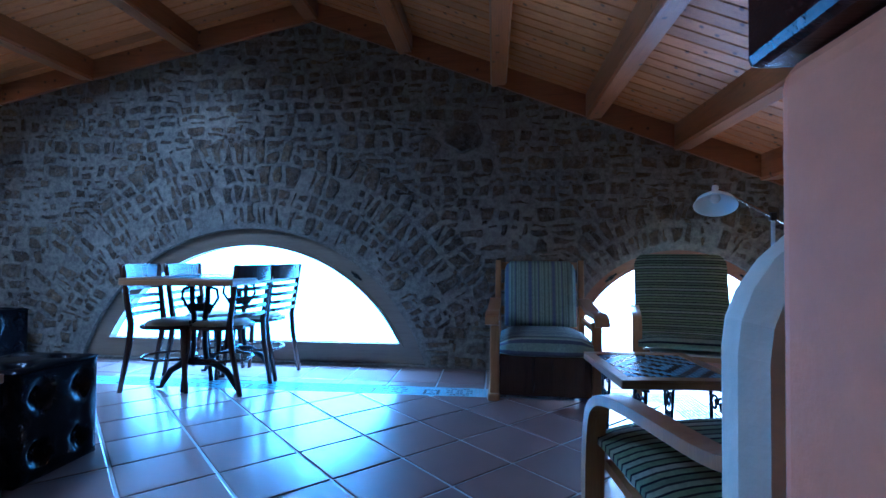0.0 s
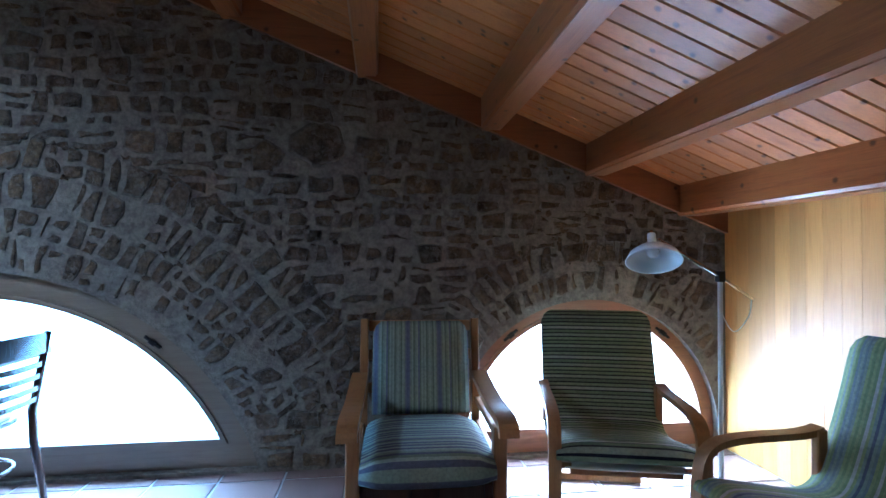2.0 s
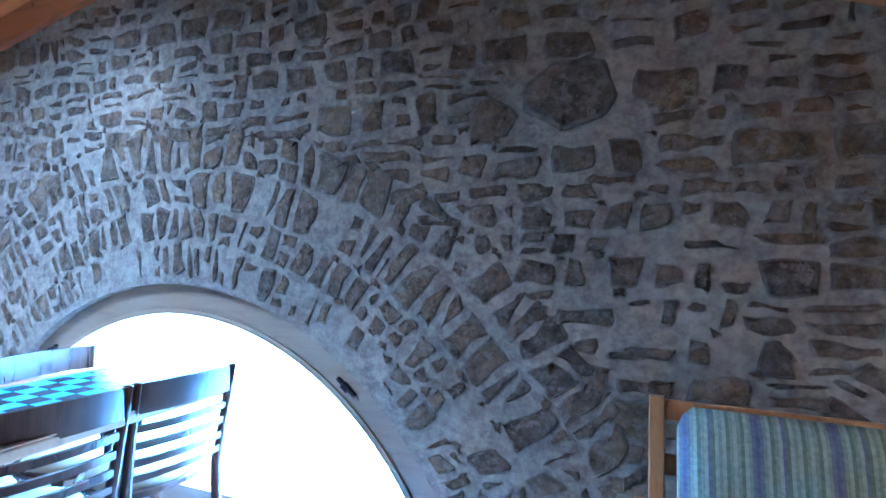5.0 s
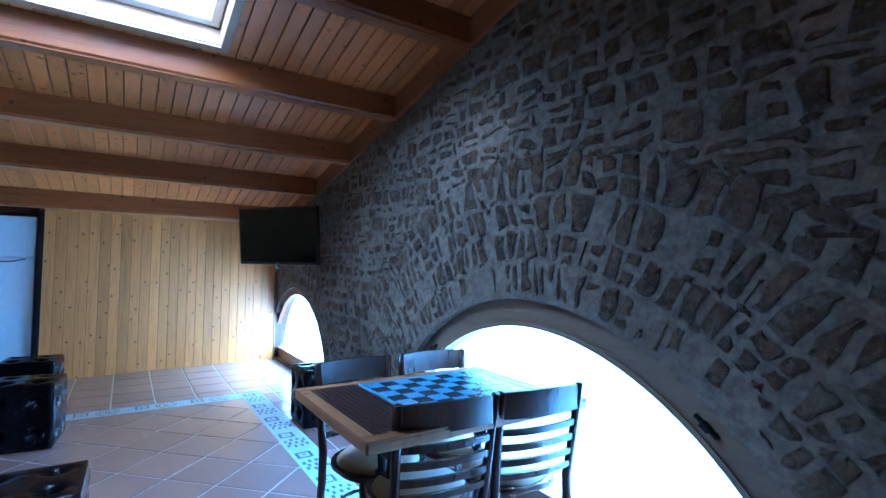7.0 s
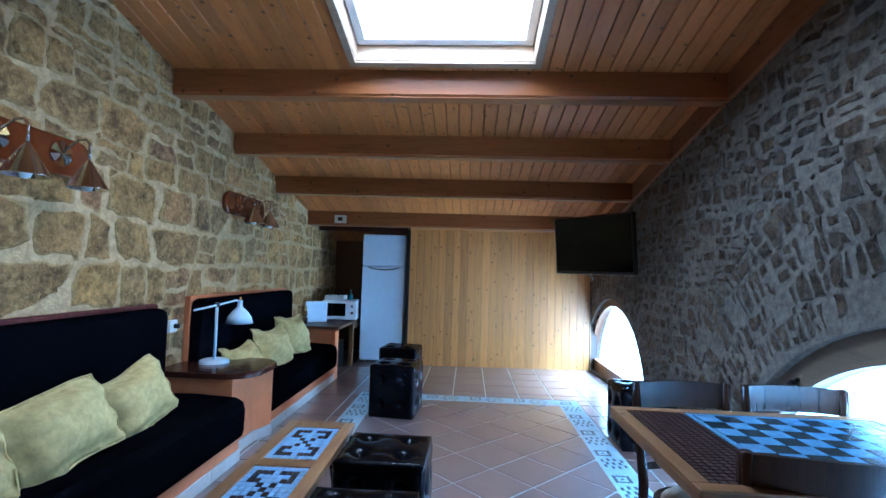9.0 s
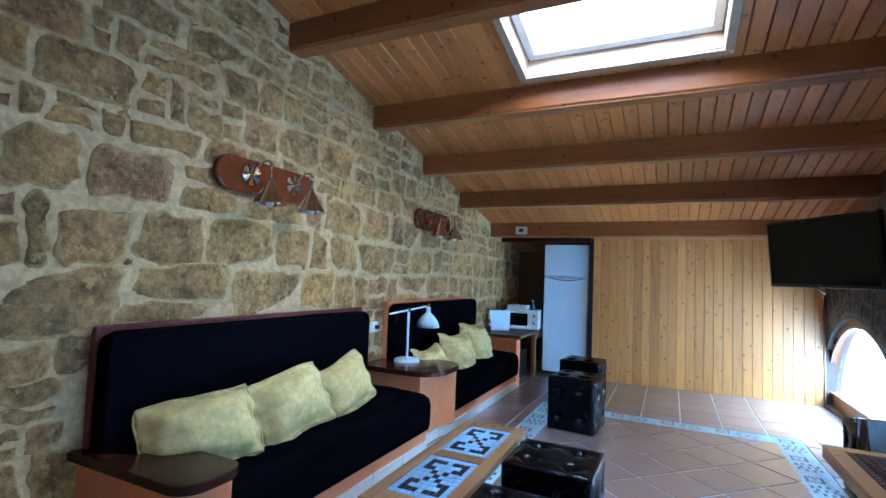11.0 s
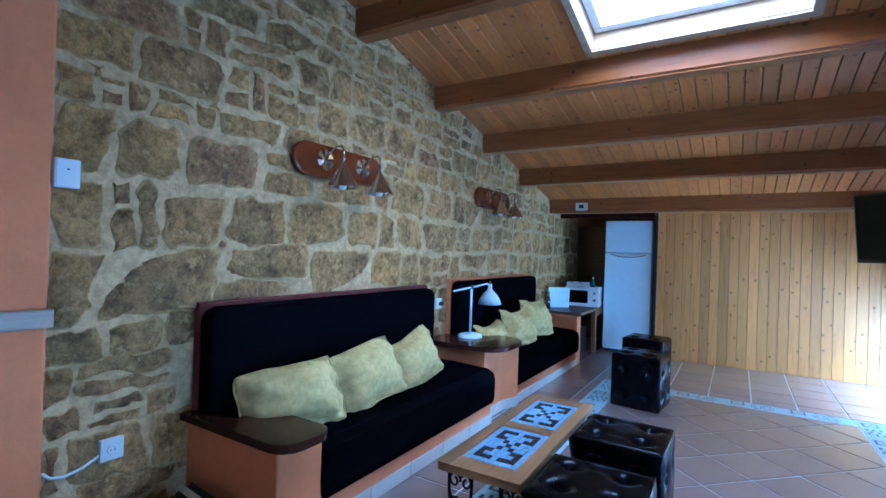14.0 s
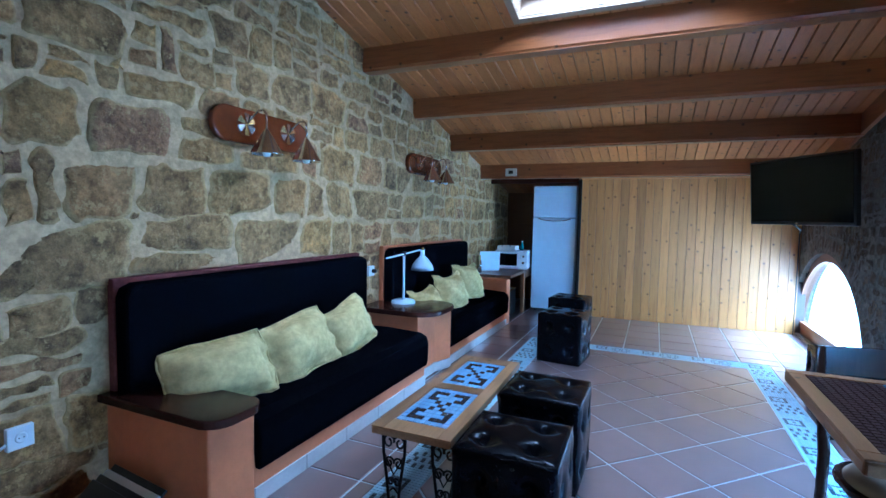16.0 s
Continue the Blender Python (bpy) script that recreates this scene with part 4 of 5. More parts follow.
part("chessboard_border", ring((w - 0.108) / 2, 0.333, 0.019, z - 0.0062, z - 0.0015, 0.001), M_MOSAIC_BLUE, tab, "pale blue tile border", at=pose(0, 0.09, 0))
for y in (-0.25, 0.25):
    bm = bmesh.new()
    for s in (-1, 1):
        add(bm, tube([(s * 0.055, y, z - 0.05), (s * 0.055, y, 0.6), (s * 0.04, y, 0.5), (s * 0.04, y, 0.3), (s * 0.055, y, 0.2)], 0.018, 8))
        add(bm, tube([(s * 0.05, y, z - 0.06), (s * 0.12, y, z - 0.08), (s * 0.13, y, z - 0.14), (s * 0.06, y, z - 0.24)], 0.011, 6))
        add(bm, tube([(0.0, y, 0.2), (s * 0.1, y, 0.19), (s * 0.2, y, 0.13), (s * 0.255, y, 0.05), (s * 0.27, y, 0.014), (s * 0.3, y, 0.012)], 0.022, 8, (1.2, 1.2, 1, 0.9, 0.6, 0.5)))
    box(-0.09, 0.09, y - 0.03, y + 0.03, 0.17, 0.215, 0.012, into=bm)
    box(-0.085, 0.085, y - 0.012, y + 0.012, 0.53, 0.585, 0.01, into=bm)
    box(-0.022, 0.022, y - 0.014, y + 0.014, 0.58, 0.64, 0.012, into=bm)
    box(-0.07, 0.07, y - 0.018, y + 0.018, 0.44, 0.47, 0.006, into=bm)
    box(-0.2, 0.2, y - 0.02, y + 0.02, z - 0.058, z - 0.045, 0.004, into=bm)
    part("trestle", bm, M_IRON, tab, "black cast-iron trestle with arched feet")
part("stretcher", tube([(0, -0.25, 0.2), (0, 0.25, 0.2)], 0.012, 8), M_IRON, tab)


# ---- dining chairs ----
M_SEATPAD = simple("beige_seat_leatherette", (0.32, 0.27, 0.19), 0.45, var=0.12, scale=20, bmp=0.15)


def dining_chair():
    """Faces -y; the back stands at y = +0.2."""
    ob = thing("dining_chair", pose(0, 0, 0), "dark wooden ladder-back chair with a pale round seat pad", "chair", "chairs round the games table")
    pts = [(0.2 * math.cos(a) * (1 + 0.08 * abs(math.sin(2 * a))), -0.02 + 0.2 * math.sin(a) * (1 + 0.08 * abs(math.sin(2 * a)))) for a in (2 * math.pi * k / 28 for k in range(28))]
    part("seat_ring", prism(pts, (0.415, 0.44), "z", 0.006), M_DARKCHAIR, ob)
    bm = lathe([(0, 0.475), (0.1, 0.473), (0.165, 0.463), (0.185, 0.447), (0.185, 0.4405)], 28, (0, -0.02, 0))
    part("seat_pad", bm, M_SEATPAD, ob, "beige leatherette seat pad")
    for s in (-1, 1):
        part("back_post", tube([(s * 0.17, 0.25, 0.0), (s * 0.175, 0.19, 0.3), (s * 0.18, 0.175, 0.45), (s * 0.188, 0.205, 0.65), (s * 0.192, 0.235, 0.845)], 0.019, 8, (0.85, 1.05, 1.1, 1, 0.85)), M_DARKCHAIR, ob)
        part("front_leg", tube([(s * 0.165, -0.19, 0.0), (s * 0.155, -0.165, 0.25), (s * 0.15, -0.155, 0.42)], 0.019, 8, (0.8, 1, 1.1)), M_DARKCHAIR, ob)
    for z, h, y in ((0.79, 0.1, 0.232), (0.685, 0.026, 0.212), (0.625, 0.026, 0.203), (0.565, 0.026, 0.195), (0.51, 0.024, 0.188)):
        bm = bmesh.new()
        n = 20
        rows = []
        for k in range(n + 1):
            u = 2 * k / n - 1
            x, yy = u * (0.208 if h > 0.05 else 0.185), y - (0.012 if h > 0.05 else 0.0) + 0.03 * (1 - u * u)
            hh = h / 2 * (1 + (0.12 * (1 - u * u) if h > 0.05 else 0))
            rows.append([bm.verts.new(q) for q in ((x, yy - 0.008, z - h / 2), (x, yy + 0.008, z - h / 2), (x, yy + 0.008 + h * 0.06, z + hh), (x, yy - 0.008 + h * 0.06, z + hh))])
        for a, b in zip(rows, rows[1:]):
            for k in range(4):
                bm.faces.new((a[k], a[(k + 1) % 4], b[(k + 1) % 4], b[k]))
        bm.faces.new(rows[0])
        bm.faces.new(rows[-1])
        part("back_rail" if h > 0.05 else "back_slat", finish(bm), M_DARKCHAIR, ob)
    ringpts = [(0.16 * math.cos(a), 0.02 + 0.175 * math.sin(a), 0.21) for a in (2 * math.pi * k / 24 for k in range(25))]
    part("foot_ring", tube(ringpts, 0.009, 6), M_DARKCHAIR, ob)
    return ob


c0 = dining_chair()
c0.matrix_basis = pose(-0.13, 6.265, 0, 0, 0, -97)
copy_thing(c0, pose(-0.09, 6.675, 0, 0, 0, -96))
copy_thing(c0, pose(-0.5, 6.25, 0, 0, 0, 95))
copy_thing(c0, pose(-0.5, 6.68, 0, 0, 0, 88))

# ---- lounge chairs ----
NAVY, GREY, BLUE = (0.075, 0.085, 0.12), (0.3, 0.31, 0.29), (0.1, 0.12, 0.19)
BANDS = [(0.2, 0.25, 0.15), (0.23, 0.27, 0.2), (0.15, 0.2, 0.12), (0.29, 0.32, 0.26), (0.19, 0.24, 0.15), (0.13, 0.165, 0.11), (0.24, 0.28, 0.2), (0.17, 0.22, 0.13)]
INK = [(0.012, 0.014, 0.024), (0.03, 0.034, 0.036)]
STRIPE_B = stripes("stripes_across", "A", 0.165, [c for k, b in enumerate(BANDS) for c in (b, b, INK[k % 2])])
MOSS, FERN, SLATE, DUSK = (0.19, 0.235, 0.11), (0.14, 0.19, 0.09), (0.16, 0.2, 0.17), (0.12, 0.15, 0.16)
STRIPE_C = stripes("stripes_along", "X", 0.31, [MOSS, FERN, MOSS, SLATE, MOSS, FERN, DUSK, SLATE, DUSK, SLATE, MOSS, FERN, MOSS, FERN, GREY, MOSS, SLATE, NAVY, SLATE, DUSK, MOSS, FERN, GREY, FERN, MOSS, NAVY, FERN, MOSS])
AQUA, SAGE, MIST = (0.19, 0.235, 0.19), (0.13, 0.165, 0.125), (0.25, 0.3, 0.25)
LILAC = (0.13, 0.145, 0.19)
STRIPE_A = stripes("stripes_pale", "X", 0.17, [MIST, AQUA, MIST, SAGE, AQUA, MIST, AQUA, SAGE, MIST, AQUA, LILAC, BLUE, LILAC, AQUA, MIST, SAGE, AQUA, MIST, LILAC, SAGE])
STRIPE_S = stripes("stripes_seat", "A", 0.13, [MIST, NAVY, AQUA, NAVY, MIST, SAGE, NAVY, AQUA, MIST, NAVY])


def sweep_cushion(profile, w, t, n_across=8):
    """A quilted pad along a side profile (y, z), w wide."""
    bm = bmesh.new()
    n = len(profile)
    rows = {}
    lay = bm.verts.layers.float.new("along")
    run = 0.0
    for i, (y, z) in enumerate(profile):
        run += math.hypot(y - profile[i - 1][0], z - profile[i - 1][1]) if i else 0.0
        a, b = profile[max(0, i - 1)], profile[min(n - 1, i + 1)]
        d = Vector((0, b[0] - a[0], b[1] - a[1])).normalized()
        nn = Vector((0, -d.z, d.y))
        endf = min(1, 0.35 + 0.65 * min(i, n - 1 - i) / 1.5)
        for s in (1, -1):
            row = []
            for k in range(n_across + 1):
                u = 2 * k / n_across - 1
                wide = w * (1 - 0.16 * max(0, 1 - (n - 1 - i) / 2.5) ** 2)
                edge = (1 - abs(u) ** 5) * 0.75 + 0.25
                off = nn * (s * t / 2 * edge * endf)
                vert = bm.verts.new(Vector((u * wide / 2, y, z)) + off)
                vert[lay] = run
                row.append(vert)
            rows[i, s] = row
    for i in range(n - 1):
        for s in (1, -1):
            for k in range(n_across):
                bm.faces.new((rows[i, s][k], rows[i, s][k + 1], rows[i + 1, s][k + 1], rows[i + 1, s][k]))
        for k in (0, n_across):
            bm.faces.new((rows[i, 1][k], rows[i + 1, 1][k], rows[i + 1, -1][k], rows[i, -1][k]))
    for i in (0, n - 1):
        for k in range(n_across):
            bm.faces.new((rows[i, 1][k], rows[i, 1][k + 1], rows[i, -1][k + 1], rows[i, -1][k]))
    return finish(bm, True)


def ribbon(pts, w, t):
    """A bent laminated strip: side path (y, z), w wide in x, t thick."""
    bm = bmesh.new()
    rows = []
    n = len(pts)
    for i, (y, z) in enumerate(pts):
        a, b = pts[max(0, i - 1)], pts[min(n - 1, i + 1)]
        d = Vector((0, b[0] - a[0], b[1] - a[1])).normalized()
        nn = Vector((0, -d.z, d.y)) * (t / 2)
        c = Vector((0, y, z))
        rows.append([bm.verts.new(c + nn + Vector((sx * w / 2, 0, 0))) for sx in (-1, 1)] + [bm.verts.new(c - nn + Vector((sx * w / 2, 0, 0))) for sx in (1, -1)])
    for a, b in zip(rows, rows[1:]):
        for k in range(4):
            bm.faces.new((a[k], a[(k + 1) % 4], b[(k + 1) % 4], b[k]))
    bm.faces.new(rows[0])
    bm.faces.new(rows[-1])
    return finish(bm)


def curve_pts(ctrl, n=18):
    out = []
    m = len(ctrl)
    for i in range(m - 1):
        p0, p1, p2, p3 = (Vector((*ctrl[max(0, min(m - 1, i + k))], 0)) for k in (-1, 0, 1, 2))
        for k in range(n // (m - 1)):
            t = k / (n // (m - 1))
            q = 0.5 * ((2 * p1) + (p2 - p0) * t + (2 * p0 - 5 * p1 + 4 * p2 - p3) * t * t + (3 * p1 - p0 - 3 * p2 + p3) * t ** 3)
            out.append((q.x, q.y))
    out.append(ctrl[-1])
    return out


def lounge_chair(cloth, label):
    """Bentwood cantilever chair that faces -y."""
    ob = thing("lounge_chair", pose(0, 0, 0), label, "armchair", "bentwood lounge chairs")
    arm = curve_pts([(0.34, 0.012), (-0.1, 0.014), (-0.31, 0.05), (-0.345, 0.2), (-0.34, 0.42), (-0.3, 0.515), (-0.18, 0.545), (0.1, 0.545), (0.2, 0.56)], 40)
    me = mesh_from("side_frame", ribbon(arm, 0.055, 0.026), M_CHAIRWOOD)
    seat = mesh_from("seat_rail", ribbon(curve_pts([(-0.335, 0.34), (-0.15, 0.3), (0.08, 0.26), (0.2, 0.3), (0.29, 0.5), (0.4, 0.9)], 24), 0.045, 0.024), M_CHAIRWOOD)
    for s in (-1, 1):
        for nm, mesh, x in (("side_frame", me, 0.305), ("seat_rail", seat, 0.255)):
            o = new(nm, mesh)
            o.parent, o.matrix_basis = ob, pose(s * x, 0, 0)
        part("arm_brace", box(s * 0.29 - 0.018, s * 0.29 + 0.018, 0.16, 0.21, 0.36, 0.565, 0.008), M_CHAIRWOOD, ob)
    for y, z in ((-0.3, 0.31), (0.3, 0.02), (0.27, 0.46), (0.38, 0.86)):
        part("cross_bar", box(-0.235, 0.235, y - 0.012, y + 0.012, z - 0.018, z + 0.018, 0.005), M_CHAIRWOOD, ob)
    prof = curve_pts([(-0.37, 0.375), (-0.33, 0.405), (-0.15, 0.375), (0.06, 0.335), (0.17, 0.38), (0.25, 0.55), (0.32, 0.75), (0.375, 0.93)], 35)
    part("cushion", sweep_cushion(prof, 0.6, 0.075, 12), cloth, ob, "quilted striped cushion")
    under = curve_pts([(-0.35, 0.335), (-0.15, 0.328), (0.06, 0.29)], 10)
    part("seat_sling", sweep_cushion(under, 0.52, 0.02), M_WHITE_PLASTIC, ob, "white cloth sling under the cushion")
    return ob


cb = lounge_chair(STRIPE_B, "bentwood lounge chair with a green and black striped cushion")
cb.matrix_basis = pose(2.96, 6.4, 0, 0, 0, -14)
cc = lounge_chair(STRIPE_C, "bentwood lounge chair with lengthwise green and blue stripes")
cc.matrix_basis = pose(3.38, 5.53, 0, 0, 0, -86)
cd = copy_thing(cb, pose(2.37, 4.22, 0, 0, 0, 195))
tagged(cd, "bentwood lounge chair with a striped cushion beside the stairs")

# ---- panelled armchair ----
a0 = thing("armchair", pose(2.05, 6.52, 0, 0, 0, -2), "oak armchair with panelled sides and pale striped cushions", "armchair")
for s in (-1, 1):
    part("front_post", box(s * 0.315 - 0.03, s * 0.315 + 0.03, -0.335, -0.275, 0.0, 0.5, 0.008), M_CHAIRWOOD, a0)
    part("back_post", prism([(0.28, 0.0), (0.335, 0.0), (0.335, 0.4), (0.385, 0.88), (0.335, 0.885), (0.28, 0.42)], (s * 0.31 - 0.022, s * 0.31 + 0.022), "x", 0.005), M_CHAIRWOOD, a0)
    part("side_panel", box(s * 0.32 - 0.012, s * 0.32 + 0.012, -0.275, 0.285, 0.04, 0.33, 0.004), M_CHAIRWOOD, a0)
    part("side_rail", box(s * 0.32 - 0.014, s * 0.32 + 0.014, -0.275, 0.29, 0.42, 0.455, 0.004), M_CHAIRWOOD, a0)
    arm = curve_pts([(-0.42, 0.485), (-0.4, 0.525), (-0.3, 0.54), (-0.1, 0.535), (0.15, 0.56), (0.3, 0.58)], 20)
    part("armrest", ribbon(arm, 0.085, 0.035), M_CHAIRWOOD, a0, at=pose(s * 0.33, 0, 0))
    part("foot", box(s * 0.32 - 0.04, s * 0.32 + 0.04, -0.37, 0.36, 0.0, 0.045, 0.012), M_CHAIRWOOD, a0)
part("front_panel", box(-0.284, 0.284, -0.325, -0.3, 0.03, 0.31, 0.006), M_DARKCHAIR, a0, "dark wooden front panel")
part("seat_frame", box(-0.284, 0.284, -0.3, 0.29, 0.22, 0.29, 0.006), M_CHAIRWOOD, a0)
for z in (0.5, 0.68, 0.84):
    part("back_slat", box(-0.29, 0.29, 0.33 + (z - 0.42) * 0.1, 0.35 + (z - 0.42) * 0.1, z - 0.03, z + 0.03, 0.005), M_CHAIRWOOD, a0)
part("seat_cushion", sweep_cushion(curve_pts([(-0.4, 0.31), (-0.39, 0.355), (-0.2, 0.37), (0.22, 0.36)], 15), 0.565, 0.11), STRIPE_S, a0, "striped seat cushion")
part("back_cushion", sweep_cushion(curve_pts([(0.19, 0.4), (0.24, 0.6), (0.305, 0.875)], 14), 0.52, 0.1), STRIPE_A, a0, "pale striped back cushion")


# ---- lamps ----
def bell(r, h):
    return lathe([(0.018, h + 0.05), (0.02, h), (0.03, h - 0.012), (r * 0.55, h * 0.72), (r * 0.85, h * 0.4), (r, 0.0), (r - 0.004, 0.002), (r * 0.82, h * 0.39), (r * 0.5, h * 0.68), (0.015, h * 0.8)], 28)


fl = thing("floor_lamp", pose(3.345, 6.12, 0), "white metal reading lamp on a slim floor stand", "floor lamp")
part("base", lathe([(0, 0.03), (0.1, 0.028), (0.125, 0.016), (0.13, 0.0)], 32), M_WHITE, fl)
part("pole", tube([(0, 0, 0.02), (0, 0, 0.6), (0, 0, 1.15)], 0.011, 10), M_WHITE, fl)
part("arm", tube([(-0.3, 0, 1.315), (0, 0, 1.15), (0.165, 0, 1.045)], 0.007, 8), M_CHROME, fl)
part("joint", box(-0.016, 0.016, -0.016, 0.016, 1.125, 1.175, 0.004), M_BLACK, fl)
sh = part("shade", bell(0.118, 0.09), M_WHITE, fl, "white bell shade", at=pose(-0.325, -0.01, 1.215, -26, 12, 0))
part("bulb", lathe([(0, 0.02), (0.02, 0.028), (0.03, 0.05), (0.02, 0.085), (0.012, 0.1)], 16), M_WHITE_PLASTIC, sh)
part("knob", lathe([(0, 0.02), (0.008, 0.018), (0.008, 0.0)], 10), M_BRASS, sh, "brass knob", at=pose(0, 0, 0.14))
cab = curve_pts([(0.165, 1.045), (0.15, 0.97), (0.08, 0.9), (0.02, 0.98), (0.005, 1.1)], 20)
part("cable", tube([(x, 0.012, z) for x, z in cab], 0.0025, 5), M_WHITE_PLASTIC, fl)

tl = thing("table_lamp", pose(-2.11, 3.47, 0.56), "white metal work lamp with a bell shade on the side table", "table lamp")
part("base", lathe([(0, 0.028), (0.08, 0.026), (0.1, 0.018), (0.105, 0.0)], 32), M_WHITE, tl)
part("pole", tube([(0, 0, 0.02), (0, 0, 0.415)], 0.01, 10), M_WHITE, tl)
part("arm", tube([(0.3, 0, 0.405), (0, 0, 0.42), (-0.3, 0, 0.44)], 0.007, 8), M_WHITE, tl)
part("joint", box(-0.014, 0.014, -0.014, 0.014, 0.405, 0.44, 0.004), M_BLACK, tl)
sh = part("shade", bell(0.105, 0.135), M_WHITE, tl, "white bell shade", at=pose(-0.36, 0, 0.25, 0, 0, 0))
part("knob", lathe([(0, 0.03), (0.009, 0.026), (0.012, 0.0)], 10), M_BRASS, sh, "brass knob", at=pose(0, 0, 0.185))
part("neck", tube([(-0.3, 0, 0.44), (-0.345, 0, 0.42)], 0.007, 6), M_WHITE, tl)


def wall_lamp(x):
    ob = thing("wall_lamp", pose(x, Y_S, 1.8), "varnished wooden wall plaque with two metal cone spots", "wall lamp", "twin wall lamps")
    h, r = 0.385, 0.1
    pts = [(-h + r + r * math.cos(a), r * math.sin(a)) for a in (math.pi / 2 + math.pi * k / 12 for k in range(13))] + [(h - r + r * math.cos(a), r * math.sin(a)) for a in (-math.pi / 2 + math.pi * k / 12 for k in range(13))]
    part("plaque", prism(pts, (0.006, 0.05), "y", 0.012), M_CHERRY, ob, "glossy cherry wood plaque")
    for s in (-0.16, 0.18):
        rose = part("rosette", lathe([(0, 0.014), (0.012, 0.013), (0.016, 0.006), (0.062, 0.004), (0.066, 0.0)], 24), M_CHERRY, ob, "round turned rosette", at=pose(-s, 0.05, 0.01, -90, 0, 0))
        for k in range(6):
            part("vane", prism([(0.004, 0.008), (0.021, 0.06), (0.0, 0.064), (-0.021, 0.06), (-0.004, 0.008)], (0.007, 0.011), "z", 0.001), M_CHROME if k % 2 else M_BRASS, rose, "polished metal vane", at=pose(0, 0, 0, 0, 9 if k % 2 else -9, 60 * k))
        part("boss", lathe([(0, 0.018), (0.008, 0.016), (0.011, 0.008)], 12), M_BRASS, rose)
        arm = [(-s, 0.062, 0.012), (-s - 0.01, 0.09, 0.05), (-s - 0.02, 0.125, 0.085), (-s - 0.03, 0.155, 0.09), (-s - 0.03, 0.174, 0.07), (-s - 0.03, 0.178, 0.03), (-s - 0.03, 0.178, -0.02)]
        part("arm", tube(arm, 0.006, 8), M_CHROME, ob)
        cone = lathe([(0.012, 0.0), (0.016, -0.008), (0.018, -0.012), (0.094, -0.137), (0.096, -0.14), (0.095, -0.141), (0.093, -0.139), (0.09, -0.134), (0.015, -0.014)], 28)
        sp = part("shade", cone, M_STEEL, ob, "brushed metal cone shade", at=pose(-s - 0.03, 0.178, -0.02))
        part("bulb", lathe([(0, -0.155), (0.018, -0.15), (0.026, -0.125), (0.014, -0.06)], 12), M_WHITE_PLASTIC, sp)
    return ob


wl = wall_lamp(-0.715)
copy_thing(wl, pose(-2.93, Y_S, 1.82))


# ---- switches and sockets ----
def socket(x, z, s=0.088, label="white square wall socket on the stone wall"):
    ob = thing("wall_socket", pose(x, Y_S + 0.02, z), label, "socket")
    part("plate", box(-s / 2, s / 2, -0.02, 0.008, -s / 2, s / 2, 0.004), M_WHITE_PLASTIC, ob)
    part("insert", lathe([(0, 0.002), (0.014, 0.002), (0.019, 0.004), (0.021, 0.0)], 20), M_WHITE_PLASTIC, ob, at=pose(0, 0.008, 0, -90, 0, 0))
    for dx in (-0.008, 0.008):
        part("pin_hole", lathe([(0, 0.001), (0.0025, 0.001), (0.0026, 0.0)], 8), M_BLACK, ob, at=pose(dx, 0.0105, 0, -90, 0, 0))
    return ob


socket(0.54, 0.43)
s2 = socket(-1.95, 0.835, 0.085, "white wall socket with a black plug above the side table")
part("plug", lathe([(0, 0.035), (0.015, 0.033), (0.018, 0.0)], 14), M_BLACK, s2, "black plug", at=pose(-0.01, 0.01, 0, -90, 0, 0))
sw = thing("light_switch", pose(0.727, Y_S + 0.02, 1.53), "white square light switch beside the pilaster", "light switch")
part("plate", box(-0.042, 0.042, -0.02, 0.01, -0.055, 0.055, 0.005), M_WHITE_PLASTIC, sw)
part("rocker", box(-0.036, 0.036, 0.01, 0.012, -0.05, 0.05, 0.002), M_WHITE_PLASTIC, sw)
part("indicator", box(-0.004, 0.004, 0.012, 0.0135, 0.012, 0.018, 0.001), M_BLACK, sw)
cable = tagged(part("power_cable", tube([(0.58, Y_S + 0.015, 0.415), (0.64, Y_S + 0.014, 0.385), (0.7, Y_S + 0.014, 0.375), (0.745, Y_S + 0.014, 0.385), (0.768, Y_S + 0.014, 0.41)], 0.006, 6), M_WHITE_PLASTIC), "white power cable running along the stone wall", "cable")

# ---- magazine rack ----
rk = thing("magazine_rack", pose(0.47, 3.58, 0, 0, 0, -6), "low wooden rack with black folders leaning beside the sofa", "magazine rack")
for y in (-0.2, 0.2):
    part("side", prism([(-0.16, 0.0), (0.16, 0.0), (0.17, 0.1), (0.02, 0.16), (-0.16, 0.2)], (y - 0.008, y + 0.008), "y", 0.003), M_CHAIRWOOD, rk)
part("bottom", box(-0.15, 0.15, -0.19, 0.19, 0.012, 0.028, 0.003), M_CHAIRWOOD, rk)
for i, (a, mat) in enumerate(((-50, M_BLACK), (-49, M_WHITE_PLASTIC), (-48, M_BLACK), (-47, M_BLACK))):
    part("folder", box(-0.006, 0.006, -0.185, 0.185, 0.0, 0.31 - 0.01 * i, 0.002), mat, rk, "black folder" if mat is M_BLACK else "sheaf of white paper", at=pose(0.07 + 0.022 * i, 0.012 * i - 0.02, 0.035, 0, a, 0))


